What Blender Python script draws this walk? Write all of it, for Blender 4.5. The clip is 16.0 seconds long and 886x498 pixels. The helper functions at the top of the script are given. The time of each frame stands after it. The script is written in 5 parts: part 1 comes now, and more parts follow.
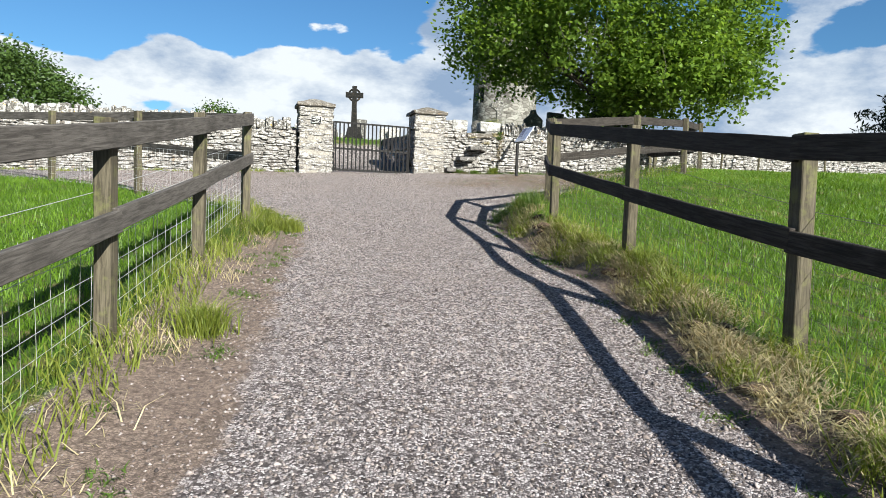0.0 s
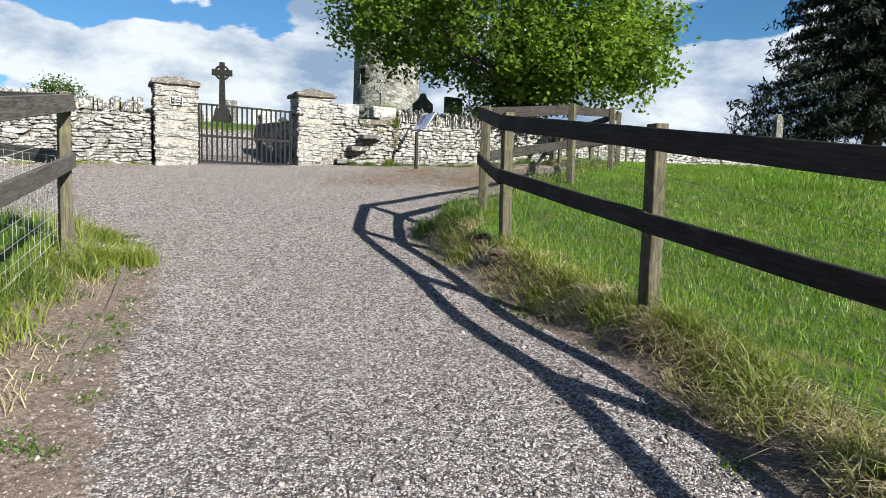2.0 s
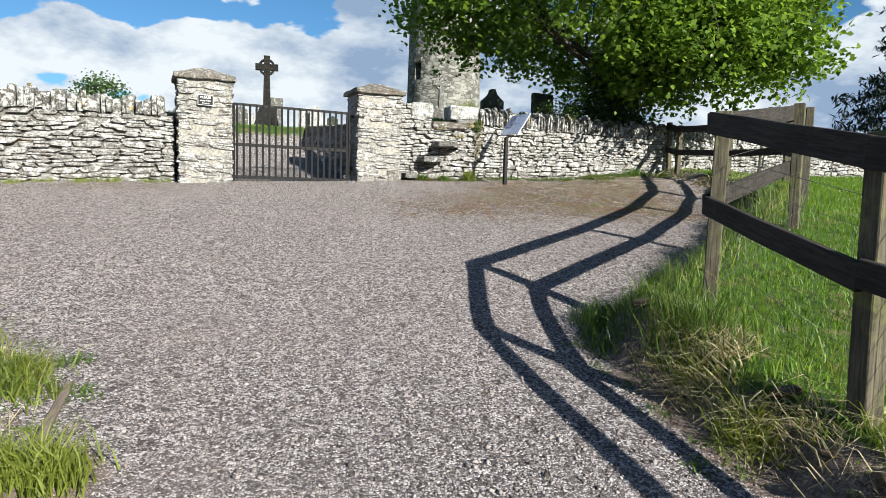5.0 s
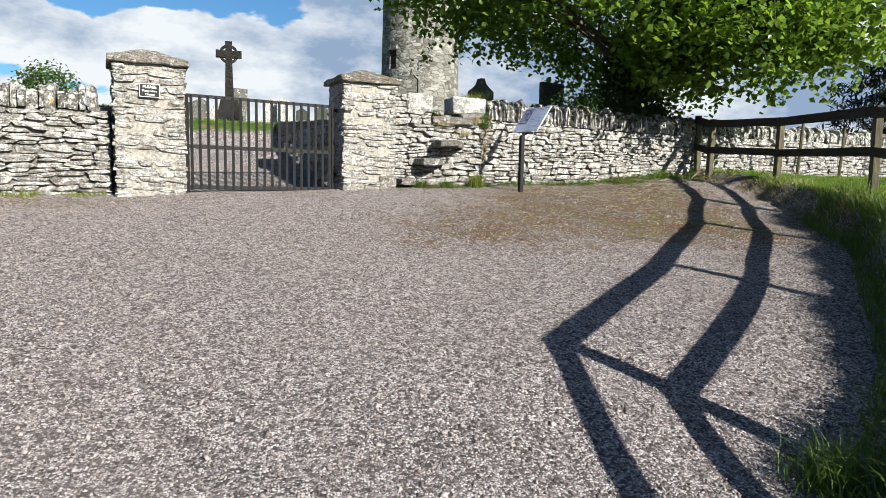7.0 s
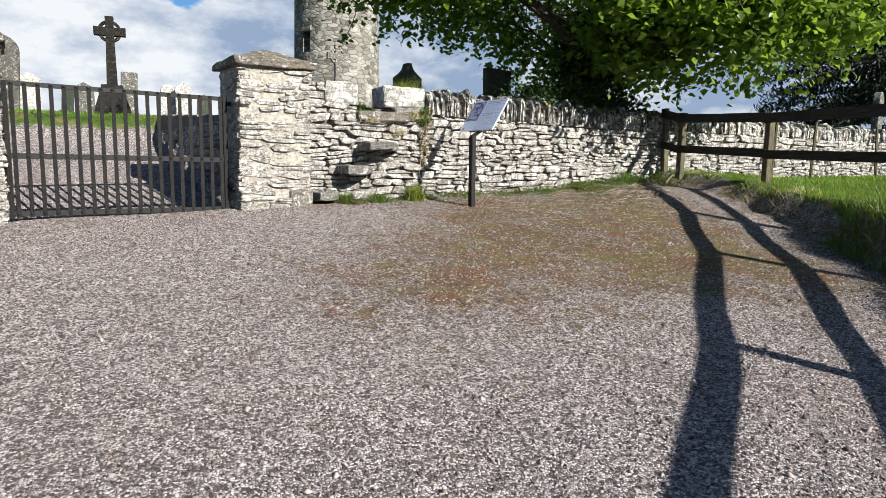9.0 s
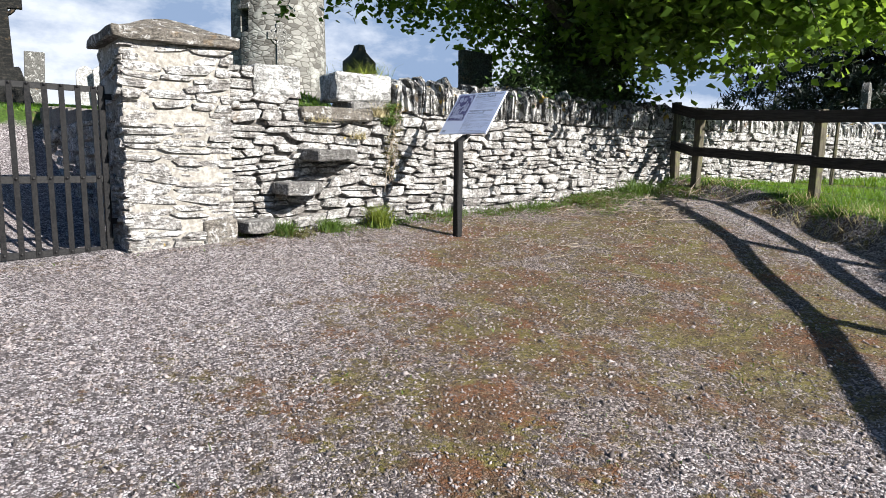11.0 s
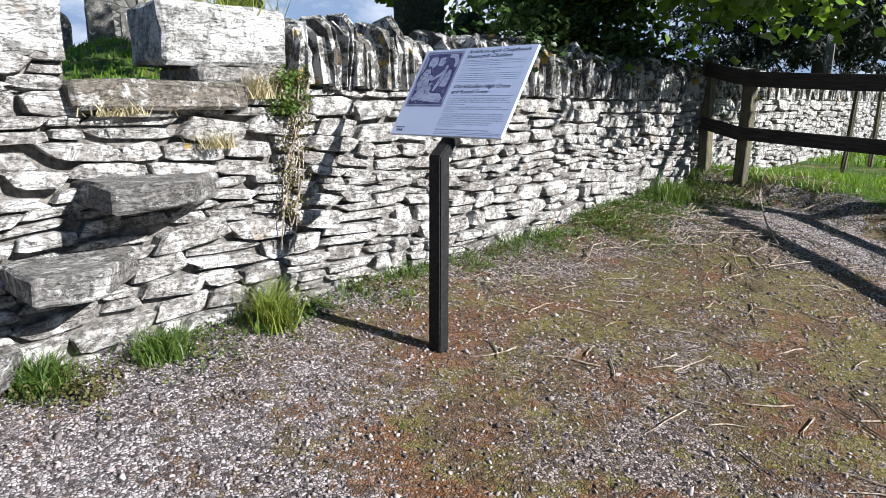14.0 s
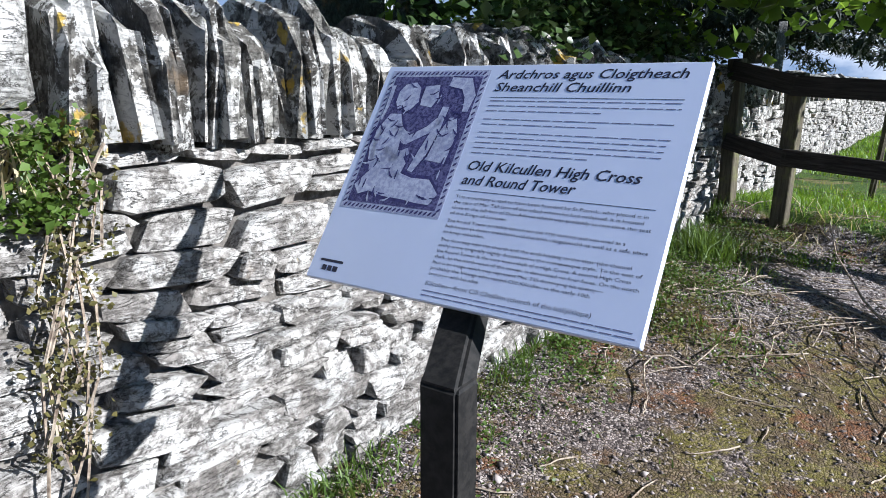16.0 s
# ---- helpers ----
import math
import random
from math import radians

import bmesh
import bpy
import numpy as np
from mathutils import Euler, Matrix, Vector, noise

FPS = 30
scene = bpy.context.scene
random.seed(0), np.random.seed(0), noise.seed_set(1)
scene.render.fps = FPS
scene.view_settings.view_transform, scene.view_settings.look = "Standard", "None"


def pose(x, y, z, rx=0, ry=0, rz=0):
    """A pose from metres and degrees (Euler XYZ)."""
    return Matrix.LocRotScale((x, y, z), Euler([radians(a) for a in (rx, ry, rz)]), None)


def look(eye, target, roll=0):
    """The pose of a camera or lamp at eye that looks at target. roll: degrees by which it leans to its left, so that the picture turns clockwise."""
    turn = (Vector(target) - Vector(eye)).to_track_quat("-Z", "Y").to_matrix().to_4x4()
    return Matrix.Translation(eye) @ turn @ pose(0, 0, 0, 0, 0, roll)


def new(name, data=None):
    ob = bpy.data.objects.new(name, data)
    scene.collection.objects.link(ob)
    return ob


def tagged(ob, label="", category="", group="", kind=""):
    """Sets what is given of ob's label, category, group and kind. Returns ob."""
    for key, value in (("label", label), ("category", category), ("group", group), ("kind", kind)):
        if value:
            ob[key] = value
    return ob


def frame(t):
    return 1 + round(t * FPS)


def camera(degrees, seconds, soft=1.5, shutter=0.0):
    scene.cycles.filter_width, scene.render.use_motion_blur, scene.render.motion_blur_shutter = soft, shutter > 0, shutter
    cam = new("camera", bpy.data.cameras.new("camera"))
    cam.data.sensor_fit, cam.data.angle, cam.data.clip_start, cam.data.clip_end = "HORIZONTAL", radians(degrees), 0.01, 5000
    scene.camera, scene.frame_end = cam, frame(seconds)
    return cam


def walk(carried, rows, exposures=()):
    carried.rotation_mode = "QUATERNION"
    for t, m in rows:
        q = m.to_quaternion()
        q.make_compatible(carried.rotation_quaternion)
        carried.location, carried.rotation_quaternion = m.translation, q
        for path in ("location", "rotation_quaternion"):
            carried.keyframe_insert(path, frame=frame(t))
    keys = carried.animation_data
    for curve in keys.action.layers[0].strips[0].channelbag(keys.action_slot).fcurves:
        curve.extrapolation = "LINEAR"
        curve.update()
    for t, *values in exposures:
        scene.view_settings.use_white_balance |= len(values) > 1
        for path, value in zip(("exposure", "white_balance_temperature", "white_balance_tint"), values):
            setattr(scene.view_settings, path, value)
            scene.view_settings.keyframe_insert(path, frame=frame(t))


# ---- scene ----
cam = camera(67.3, 16.0, soft=0.6)
METRES, EYE, TILT, LEAN, TURN = 20.0, 1.41, 0.0, 0.0, -0.4
ROWS = [
    (0.0, 0.0, 0.0, 0.0, 0.11, -3.73, -1.69),
    (0.5, -0.0051, 0.0304, 0.0057, -3.71, -4.1, -1.56),
    (1.0, -0.0087, 0.0596, 0.0087, -6.52, -4.43, -1.42),
    (1.5, -0.0147, 0.0906, 0.0121, -8.27, -4.71, -1.5),
    (2.0, -0.0204, 0.1196, 0.0175, -10.52, -4.91, -1.3),
    (2.5, -0.0251, 0.1511, 0.0221, -8.61, -5.21, -1.19),
    (3.0, -0.0281, 0.184, 0.0263, -5.57, -5.25, -1.27),
    (3.5, -0.0284, 0.2164, 0.0298, -5.49, -5.27, -1.3),
    (4.0, -0.0312, 0.2496, 0.0345, -5.56, -5.27, -1.35),
    (6.5, -0.0554, 0.4099, 0.0544, -9.38, -5.78, -1.17),
    (7.0, -0.0581, 0.4408, 0.0576, -9.63, -6.02, -1.03),
    (7.5, -0.0585, 0.4724, 0.0613, -8.84, -6.27, -0.89),
    (8.0, -0.0563, 0.5026, 0.0658, -9.79, -6.47, -0.89),
    (8.5, -0.05, 0.5348, 0.0701, -11.88, -6.85, -0.67),
    (9.0, -0.0447, 0.5671, 0.0754, -16.53, -7.12, -0.55),
    (11.5, -0.0153, 0.7196, 0.0943, -21.27, -8.74, -0.59),
    (12.0, -0.0067, 0.7498, 0.0973, -21.68, -9.29, -0.57),
    (12.5, 0.001, 0.7807, 0.0979, -22.2, -9.8, -0.53),
    (13.0, 0.0101, 0.8098, 0.1006, -25.3, -10.62, -0.34),
    (13.5, 0.0208, 0.8389, 0.1035, -26.37, -11.56, -0.32),
    (14.0, 0.0303, 0.8688, 0.1081, -29.31, -12.37, -0.19),
    (14.5, 0.043, 0.8965, 0.1126, -32.11, -13.06, -0.15),
    (15.0, 0.0534, 0.9226, 0.1156, -33.5, -13.57, -0.1),
    (15.5, 0.0655, 0.9458, 0.1188, -35.68, -13.78, -0.1),
    (16.0, 0.0767, 0.9664, 0.1197, -35.92, -13.7, -0.23),
]
walk(cam, [(t, pose(0, 0, EYE, TILT, LEAN, TURN) @ pose(METRES * x, METRES * y, METRES * z, 90 + pitch, roll, yaw)) for t, x, y, z, yaw, pitch, roll in ROWS],
     [(0.0, 1.40, 6300, 5), (4.0, 1.35, 6250, 4), (7.0, 1.33, 6400, 6), (9.0, 1.33, 6450, 8), (12.0, 1.50, 5950, 10), (14.0, 1.46, 5900, 10), (16.0, 1.41, 5650, 10)])

# ---- world and sun ----
SUN_TO = Vector((1.31, -2.065, 1.27)).normalized()
world = bpy.data.worlds.new("sky")
scene.world = world
world.use_nodes = True
wt = world.node_tree
wt.nodes.clear()


def wnode(kind, **sockets):
    n = wt.nodes.new(kind)
    for key, value in sockets.items():
        n.inputs[key].default_value = value
    return n


w_out = wnode("ShaderNodeOutputWorld")
w_bg = wnode("ShaderNodeBackground", Strength=0.050)
w_sky = wnode("ShaderNodeTexSky")
w_sky.sky_type = "NISHITA"
w_sky.sun_disc = False
w_sky.sun_elevation = math.asin(SUN_TO.z)
w_sky.sun_rotation = math.atan2(SUN_TO.x, SUN_TO.y)
w_sky.air_density, w_sky.dust_density, w_sky.ozone_density = 1.0, 0.0, 4.0
# cumulus clouds: banked low over the horizon, thinning out overhead
w_co = wnode("ShaderNodeTexCoord")
w_sep = wnode("ShaderNodeSeparateXYZ")
w_map = wnode("ShaderNodeMapping", Scale=(1.0, 1.0, 2.1), Location=(0.15, 0.1, 0.3))
w_n1 = wnode("ShaderNodeTexNoise", Scale=4.2, Detail=9.0, Roughness=0.5, Distortion=0.15)
w_n2 = wnode("ShaderNodeTexNoise", Scale=5.5, Detail=8.0, Roughness=0.6)
w_low = wnode("ShaderNodeMapRange")
for key, value in (("From Min", 0.155), ("From Max", 0.225), ("To Min", 0.14), ("To Max", -0.10)):
    w_low.inputs[key].default_value = value
# a taller bank of cloud stands to the east
w_east = wnode("ShaderNodeMapRange")
w_east.interpolation_type = "SMOOTHSTEP"
for key, value in (("From Min", -0.07), ("From Max", 0.03), ("To Min", 0.0), ("To Max", 0.13)):
    w_east.inputs[key].default_value = value
w_bank = wt.nodes.new("ShaderNodeMath")
w_add = wt.nodes.new("ShaderNodeMath")
w_cov = wt.nodes.new("ShaderNodeMapRange")
w_cov.interpolation_type = "SMOOTHSTEP"
for key, value in (("From Min", 0.515), ("From Max", 0.545), ("To Min", 0.0), ("To Max", 1.0)):
    w_cov.inputs[key].default_value = value
w_tone = wt.nodes.new("ShaderNodeValToRGB")
w_tone.color_ramp.elements[0].position, w_tone.color_ramp.elements[0].color = 0.33, (2.5, 3.3, 4.7, 1)
w_tone.color_ramp.elements[1].position, w_tone.color_ramp.elements[1].color = 0.54, (7.3, 7.45, 7.8, 1)
w_mix = wt.nodes.new("ShaderNodeMix")
w_mix.data_type = "RGBA"
L = wt.links.new
L(w_co.outputs["Generated"], w_map.inputs["Vector"])
L(w_co.outputs["Generated"], w_sep.inputs[0])
L(w_map.outputs[0], w_n1.inputs["Vector"])
L(w_map.outputs[0], w_n2.inputs["Vector"])
L(w_sep.outputs["Z"], w_low.inputs["Value"])
L(w_n1.outputs["Fac"], w_add.inputs[0])
L(w_sep.outputs["X"], w_east.inputs["Value"])
L(w_low.outputs[0], w_bank.inputs[0])
L(w_east.outputs[0], w_bank.inputs[1])
L(w_bank.outputs[0], w_add.inputs[1])
L(w_add.outputs[0], w_cov.inputs["Value"])
w_grey = wt.nodes.new("ShaderNodeMath")
w_grey.operation = "MULTIPLY_ADD"
w_grey.inputs[1].default_value = -0.9
L(w_east.outputs[0], w_grey.inputs[0])
L(w_n2.outputs["Fac"], w_grey.inputs[2])
L(w_grey.outputs[0], w_tone.inputs["Fac"])
L(w_cov.outputs[0], w_mix.inputs["Factor"])
w_tint = wt.nodes.new("ShaderNodeMix")
w_tint.data_type, w_tint.blend_type = "RGBA", "MULTIPLY"
w_tint.inputs["Factor"].default_value = 1.0
w_tint.inputs["B"].default_value = (0.54, 0.76, 0.89, 1)
L(w_sky.outputs[0], w_tint.inputs["A"])
L(w_tint.outputs["Result"], w_mix.inputs["A"])
L(w_tone.outputs["Color"], w_mix.inputs["B"])
L(w_mix.outputs["Result"], w_bg.inputs["Color"])
L(w_bg.outputs[0], w_out.inputs["Surface"])
sun = new("sun", bpy.data.lights.new("sun", "SUN"))
sun.data.energy, sun.data.angle, sun.data.color = 5.0, radians(0.55), (1.0, 0.94, 0.85)
sun.matrix_world = look(SUN_TO * 60, (0, 0, 0))

# ---- plan: the wall's own axes, the ground's height ----
A = math.atan(0.30)
U = Vector((math.cos(A), math.sin(A), 0))      # along the wall
N = Vector((math.sin(A), -math.cos(A), 0))     # out of the wall, to the path
O = Vector((0, 20.448, 0))
WM = Matrix(((U.x, -N.x, 0, O.x), (U.y, -N.y, 0, O.y), (0, 0, 1, 0), (0, 0, 0, 1)))


def wp(s, d, z=0.0):
    return O + U * s + N * d + Vector((0, 0, z))


def sd(x, y):
    return (x - O.x) * U.x + (y - O.y) * U.y, (x - O.x) * N.x + (y - O.y) * N.y


def ramp(a, b, x):
    t = np.clip((np.asarray(x, float) - a) / (b - a), 0, 1)
    return t * t * (3 - 2 * t)


EDGE_R = np.array([(1.75, -8), (1.66, 3), (1.5, 6.4), (0.98, 9.5), (0.95, 11.0), (2.4, 12.3), (4.8, 15.3), (6.2, 18.3), (6.7, 20.8), (6.75, 23)])
EDGE_L = np.array([(-1.25, -8), (-1.25, 2.8), (-1.5, 4.8), (-2.1, 9.0), (-2.5, 10.6), (-5.0, 12.3), (-9.0, 14.8), (-16.0, 19.0)])
BANK_R = np.array([(-8, 0.12), (1.4, 0.07), (4, 0.07), (6.7, 0.21), (9, 0.28), (11, 0.36), (12.7, 0.48), (15, 0.5), (17.2, 0.47), (20, 0.26), (22, 0.16), (40, 0.1)])
BANK_L = np.array([(-8, 0.06), (4, 0.05), (6.3, 0.11), (9, 0.16), (12, 0.12), (16, 0.0)])


def edge_right(x, y):
    return np.asarray(x) - np.interp(y, EDGE_R[:, 1], EDGE_R[:, 0])


def edge_left(x, y):
    return np.interp(y, EDGE_L[:, 1], EDGE_L[:, 0]) - np.asarray(x)


def ground_np(x, y):
    """Height of the gravel, of the banked grass beside it, and of the raised churchyard behind the wall."""
    x, y = np.asarray(x, float), np.asarray(y, float)
    s, d = sd(x, y)
    z = 0.1175 * np.clip(y, -12, 20) + 0.09 * np.clip(y - 20, 0, 3) + 0.03 * np.minimum(y + 12, 0)
    z = z - 0.09 * ramp(5.6, 7.8, y) * ramp(13.0, 11.4, y)
    z = z + 0.045 * np.clip(s - 3.5, 0, 3.5) * ramp(4.5, 0.5, d)
    z = z + np.interp(y, BANK_R[:, 0], BANK_R[:, 1]) * ramp(0.02, 0.42, edge_right(x, y) + 0.07 * np.sin(3.1 * y) + 0.05 * np.sin(7.3 * y + 1))
    z = z + np.interp(y, BANK_L[:, 0], BANK_L[:, 1]) * ramp(-0.03, 0.6, edge_left(x, y)) * ramp(18, 13, y)
    far = ramp(7.2, 9, s) * ramp(6, 0, d)
    z = z * (1 - far) + 2.68 * far
    z = z + 0.012 * np.sin(x * 2.1 + 0.7 * y) + 0.010 * np.sin(1.7 * y - 1.3 * x)
    yard = 3.52 + 0.06 * np.clip(-d - 1, 0, 30)
    lane = (s > -3.75) & (s < -0.75) & (d > -4.6)
    yard = np.where(lane, np.minimum(yard, 2.27 + 0.29 * np.clip(-d - 0.9, 0, 9)), yard)
    yard = yard + 0.5 * np.exp(-((x - 1.1 - 0.07 * (y - 20.7)) / 0.9) ** 2) * ramp(21.6, 26, y)
    return np.where(d < -0.3, yard, z)


def ground_z(x, y):
    return float(ground_np(x, y))


# ---- materials ----
def material(name, rough=0.8, metal=0.0, spec=0.5):
    m = bpy.data.materials.new(name)
    m.use_nodes = True
    b = m.node_tree.nodes["Principled BSDF"]
    b.inputs["Roughness"].default_value = rough
    b.inputs["Metallic"].default_value = metal
    b.inputs["Specular IOR Level"].default_value = spec
    return m, m.node_tree, b


def add(nt, kind, links=(), **values):
    n = nt.nodes.new(kind)
    for key, value in values.items():
        n.inputs[key.replace("_", " ")].default_value = value
    for key, src in links:
        nt.links.new(src, n.inputs[key])
    return n


def noise_tex(nt, vec, scale, detail=5.0, rough=0.55, dist=0.0):
    return add(nt, "ShaderNodeTexNoise", [("Vector", vec)], Scale=scale, Detail=detail, Roughness=rough, Distortion=dist)


def ramp_node(nt, fac, stops):
    n = add(nt, "ShaderNodeValToRGB", [("Fac", fac)])
    el = n.color_ramp.elements
    while len(el) < len(stops):
        el.new(0.5)
    for e, (pos, rgb) in zip(el, stops):
        e.position, e.color = pos, (*rgb, 1) if len(rgb) == 3 else rgb
    return n.outputs["Color"]


def mask(nt, fac, lo, hi):
    n = add(nt, "ShaderNodeMapRange", [("Value", fac)])
    n.inputs["From Min"].default_value, n.inputs["From Max"].default_value = lo, hi
    n.interpolation_type = "SMOOTHSTEP"
    return n.outputs[0]


def mixc(nt, fac, a, b, blend="MIX"):
    n = nt.nodes.new("ShaderNodeMix")
    n.data_type, n.blend_type = "RGBA", blend
    for key, v in (("Factor", fac), ("A", a), ("B", b)):
        if isinstance(v, bpy.types.NodeSocket):
            nt.links.new(v, n.inputs[key])
        elif key == "Factor":
            n.inputs[key].default_value = v
        else:
            n.inputs[key].default_value = (*v, 1)
    return n.outputs["Result"]


def mathn(nt, op, a, b=0.0):
    n = nt.nodes.new("ShaderNodeMath")
    n.operation = op
    for i, v in enumerate((a, b)):
        if isinstance(v, bpy.types.NodeSocket):
            nt.links.new(v, n.inputs[i])
        else:
            n.inputs[i].default_value = v
    return n.outputs[0]


def bump(nt, b, height, dist=0.01, strength=0.6):
    n = add(nt, "ShaderNodeBump", [("Height", height)], Distance=dist, Strength=strength)
    nt.links.new(n.outputs[0], b.inputs["Normal"])


def geo_pos(nt):
    return nt.nodes.new("ShaderNodeNewGeometry").outputs["Position"]


def stone_material(name, dark, light, lichen=0.5, yellow=0.62, per_island=False, scale=1.0, layers=(3, 3, 9), soft=0.1, cracks=0.8):
    m, nt, b = material(name, 0.9, spec=0.25)
    p = geo_pos(nt)
    if per_island:
        rnd = nt.nodes.new("ShaderNodeNewGeometry").outputs["Random Per Island"]
    else:
        rnd = nt.nodes.new("ShaderNodeObjectInfo").outputs["Random"]
    tone = ramp_node(nt, rnd, [(0.0, dark), (0.35, [0.5 * (a + c) for a, c in zip(dark, light)]), (0.7, light), (1.0, [c * 0.8 for c in light])])
    grain = noise_tex(nt, p, 38 * scale, 7, 0.7).outputs["Fac"]
    col = mixc(nt, mask(nt, grain, 0.38, 0.62), [c * 0.5 for c in dark], tone)
    streak = add(nt, "ShaderNodeMapping", [("Vector", p)], Scale=layers)
    lam = noise_tex(nt, streak.outputs[0], 2.6 * scale, 8, 0.72, 0.8).outputs["Fac"]
    col = mixc(nt, mathn(nt, "MULTIPLY", mask(nt, lam, 0.52, 0.36), 0.45), col, (0.064, 0.0544, 0.0448))
    pale = noise_tex(nt, p, 9 * scale, 10, 0.76, 0.5).outputs["Fac"]
    col = mixc(nt, mathn(nt, "MULTIPLY", mask(nt, pale, lichen - soft * 0.3, lichen + soft * 0.7), 0.85), col, (0.53, 0.52, 0.50))
    spot = noise_tex(nt, p, 55 * scale, 4, 0.6).outputs["Fac"]
    col = mixc(nt, mathn(nt, "MULTIPLY", mask(nt, spot, 0.60, 0.66), 0.6), col, (0.0448, 0.0416, 0.0352))
    bed = add(nt, "ShaderNodeMapping", [("Vector", p)], Scale=(2.2, 2.2, 11), Rotation=(0.06, 0.10, 0.0))
    split = noise_tex(nt, bed.outputs[0], 2.4 * scale, 7, 0.7, 0.5).outputs["Fac"]
    crack = mask(nt, mathn(nt, "ABSOLUTE", mathn(nt, "SUBTRACT", split, 0.5)), 0.014, 0.003)
    col = mixc(nt, mathn(nt, "MULTIPLY", crack, cracks), col, (0.03, 0.027, 0.024))
    rust = noise_tex(nt, p, 4.3 * scale, 7, 0.6).outputs["Fac"]
    col = mixc(nt, mathn(nt, "MULTIPLY", mask(nt, rust, 0.6, 0.72), 0.45), col, (0.2304, 0.1472, 0.0704))
    yel = noise_tex(nt, p, 6.1 * scale, 6, 0.55).outputs["Fac"]
    col = mixc(nt, mathn(nt, "MULTIPLY", mask(nt, yel, yellow + 0.08, yellow + 0.11), 0.8), col, (0.3968, 0.2688, 0.0384))
    nt.links.new(col, b.inputs["Base Color"])
    h = mathn(nt, "SUBTRACT", mathn(nt, "ADD", mathn(nt, "MULTIPLY", grain, 0.5), mathn(nt, "ADD", lam, split)), mathn(nt, "MULTIPLY", crack, 0.4))
    bump(nt, b, h, 0.018, 0.9)
    return m


def wood_material(name, a, c, moss=0.0):
    m, nt, b = material(name, 0.85, spec=0.2)
    co = nt.nodes.new("ShaderNodeTexCoord").outputs["Object"]
    st = add(nt, "ShaderNodeMapping", [("Vector", co)], Scale=(1.2, 18, 18))
    g = noise_tex(nt, st.outputs[0], 4.0, 8, 0.65, 0.6).outputs["Fac"]
    big = noise_tex(nt, geo_pos(nt), 2.2, 4, 0.6).outputs["Fac"]
    rnd = nt.nodes.new("ShaderNodeObjectInfo").outputs["Random"]
    col = mixc(nt, mask(nt, g, 0.32, 0.68), a, c)
    col = mixc(nt, mathn(nt, "MULTIPLY", mask(nt, big, 0.45, 0.7), 0.5), col, [v * 0.55 for v in a])
    col = mixc(nt, mathn(nt, "MULTIPLY", rnd, 0.35), col, [v * 0.6 for v in c])
    if moss:
        mo = noise_tex(nt, geo_pos(nt), 7.0, 6, 0.65).outputs["Fac"]
        col = mixc(nt, mathn(nt, "MULTIPLY", mask(nt, mo, 0.5, 0.66), moss), col, (0.14, 0.15, 0.05))
    nt.links.new(col, b.inputs["Base Color"])
    bump(nt, b, g, 0.004, 0.8)
    return m


def leaf_material(name, lo, hi, trans=0.35, rough=0.5):
    m, nt, b = material(name, rough, spec=0.4)
    rnd = nt.nodes.new("ShaderNodeNewGeometry").outputs["Random Per Island"]
    big = noise_tex(nt, geo_pos(nt), 0.9, 4, 0.6).outputs["Fac"]
    f = mathn(nt, "ADD", mathn(nt, "MULTIPLY", rnd, 0.6), mathn(nt, "MULTIPLY", mask(nt, big, 0.3, 0.7), 0.4))
    col = mixc(nt, f, lo, hi)
    nt.links.new(col, b.inputs["Base Color"])
    tr = add(nt, "ShaderNodeBsdfTranslucent", [("Color", mixc(nt, 0.5, col, (hi[0] * 1.5, hi[1] * 1.4, hi[2] * 0.6)))])
    mx = add(nt, "ShaderNodeMixShader", [(1, b.outputs[0]), (2, tr.outputs[0])])
    mx.inputs[0].default_value = trans
    nt.links.new(mx.outputs[0], nt.nodes["Material Output"].inputs["Surface"])
    return m


def plain_noise(name, a, c, scale, rough=0.8, bump_d=0.003, metal=0.0, spec=0.4, detail=6):
    m, nt, b = material(name, rough, metal, spec)
    n = noise_tex(nt, geo_pos(nt), scale, detail, 0.65).outputs["Fac"]
    n2 = noise_tex(nt, geo_pos(nt), scale * 0.13, 4, 0.6).outputs["Fac"]
    col = mixc(nt, mask(nt, n, 0.35, 0.65), a, c)
    col = mixc(nt, mathn(nt, "MULTIPLY", mask(nt, n2, 0.45, 0.7), 0.35), col, [v * 0.6 for v in a])
    nt.links.new(col, b.inputs["Base Color"])
    bump(nt, b, n, bump_d, 0.7)
    return m


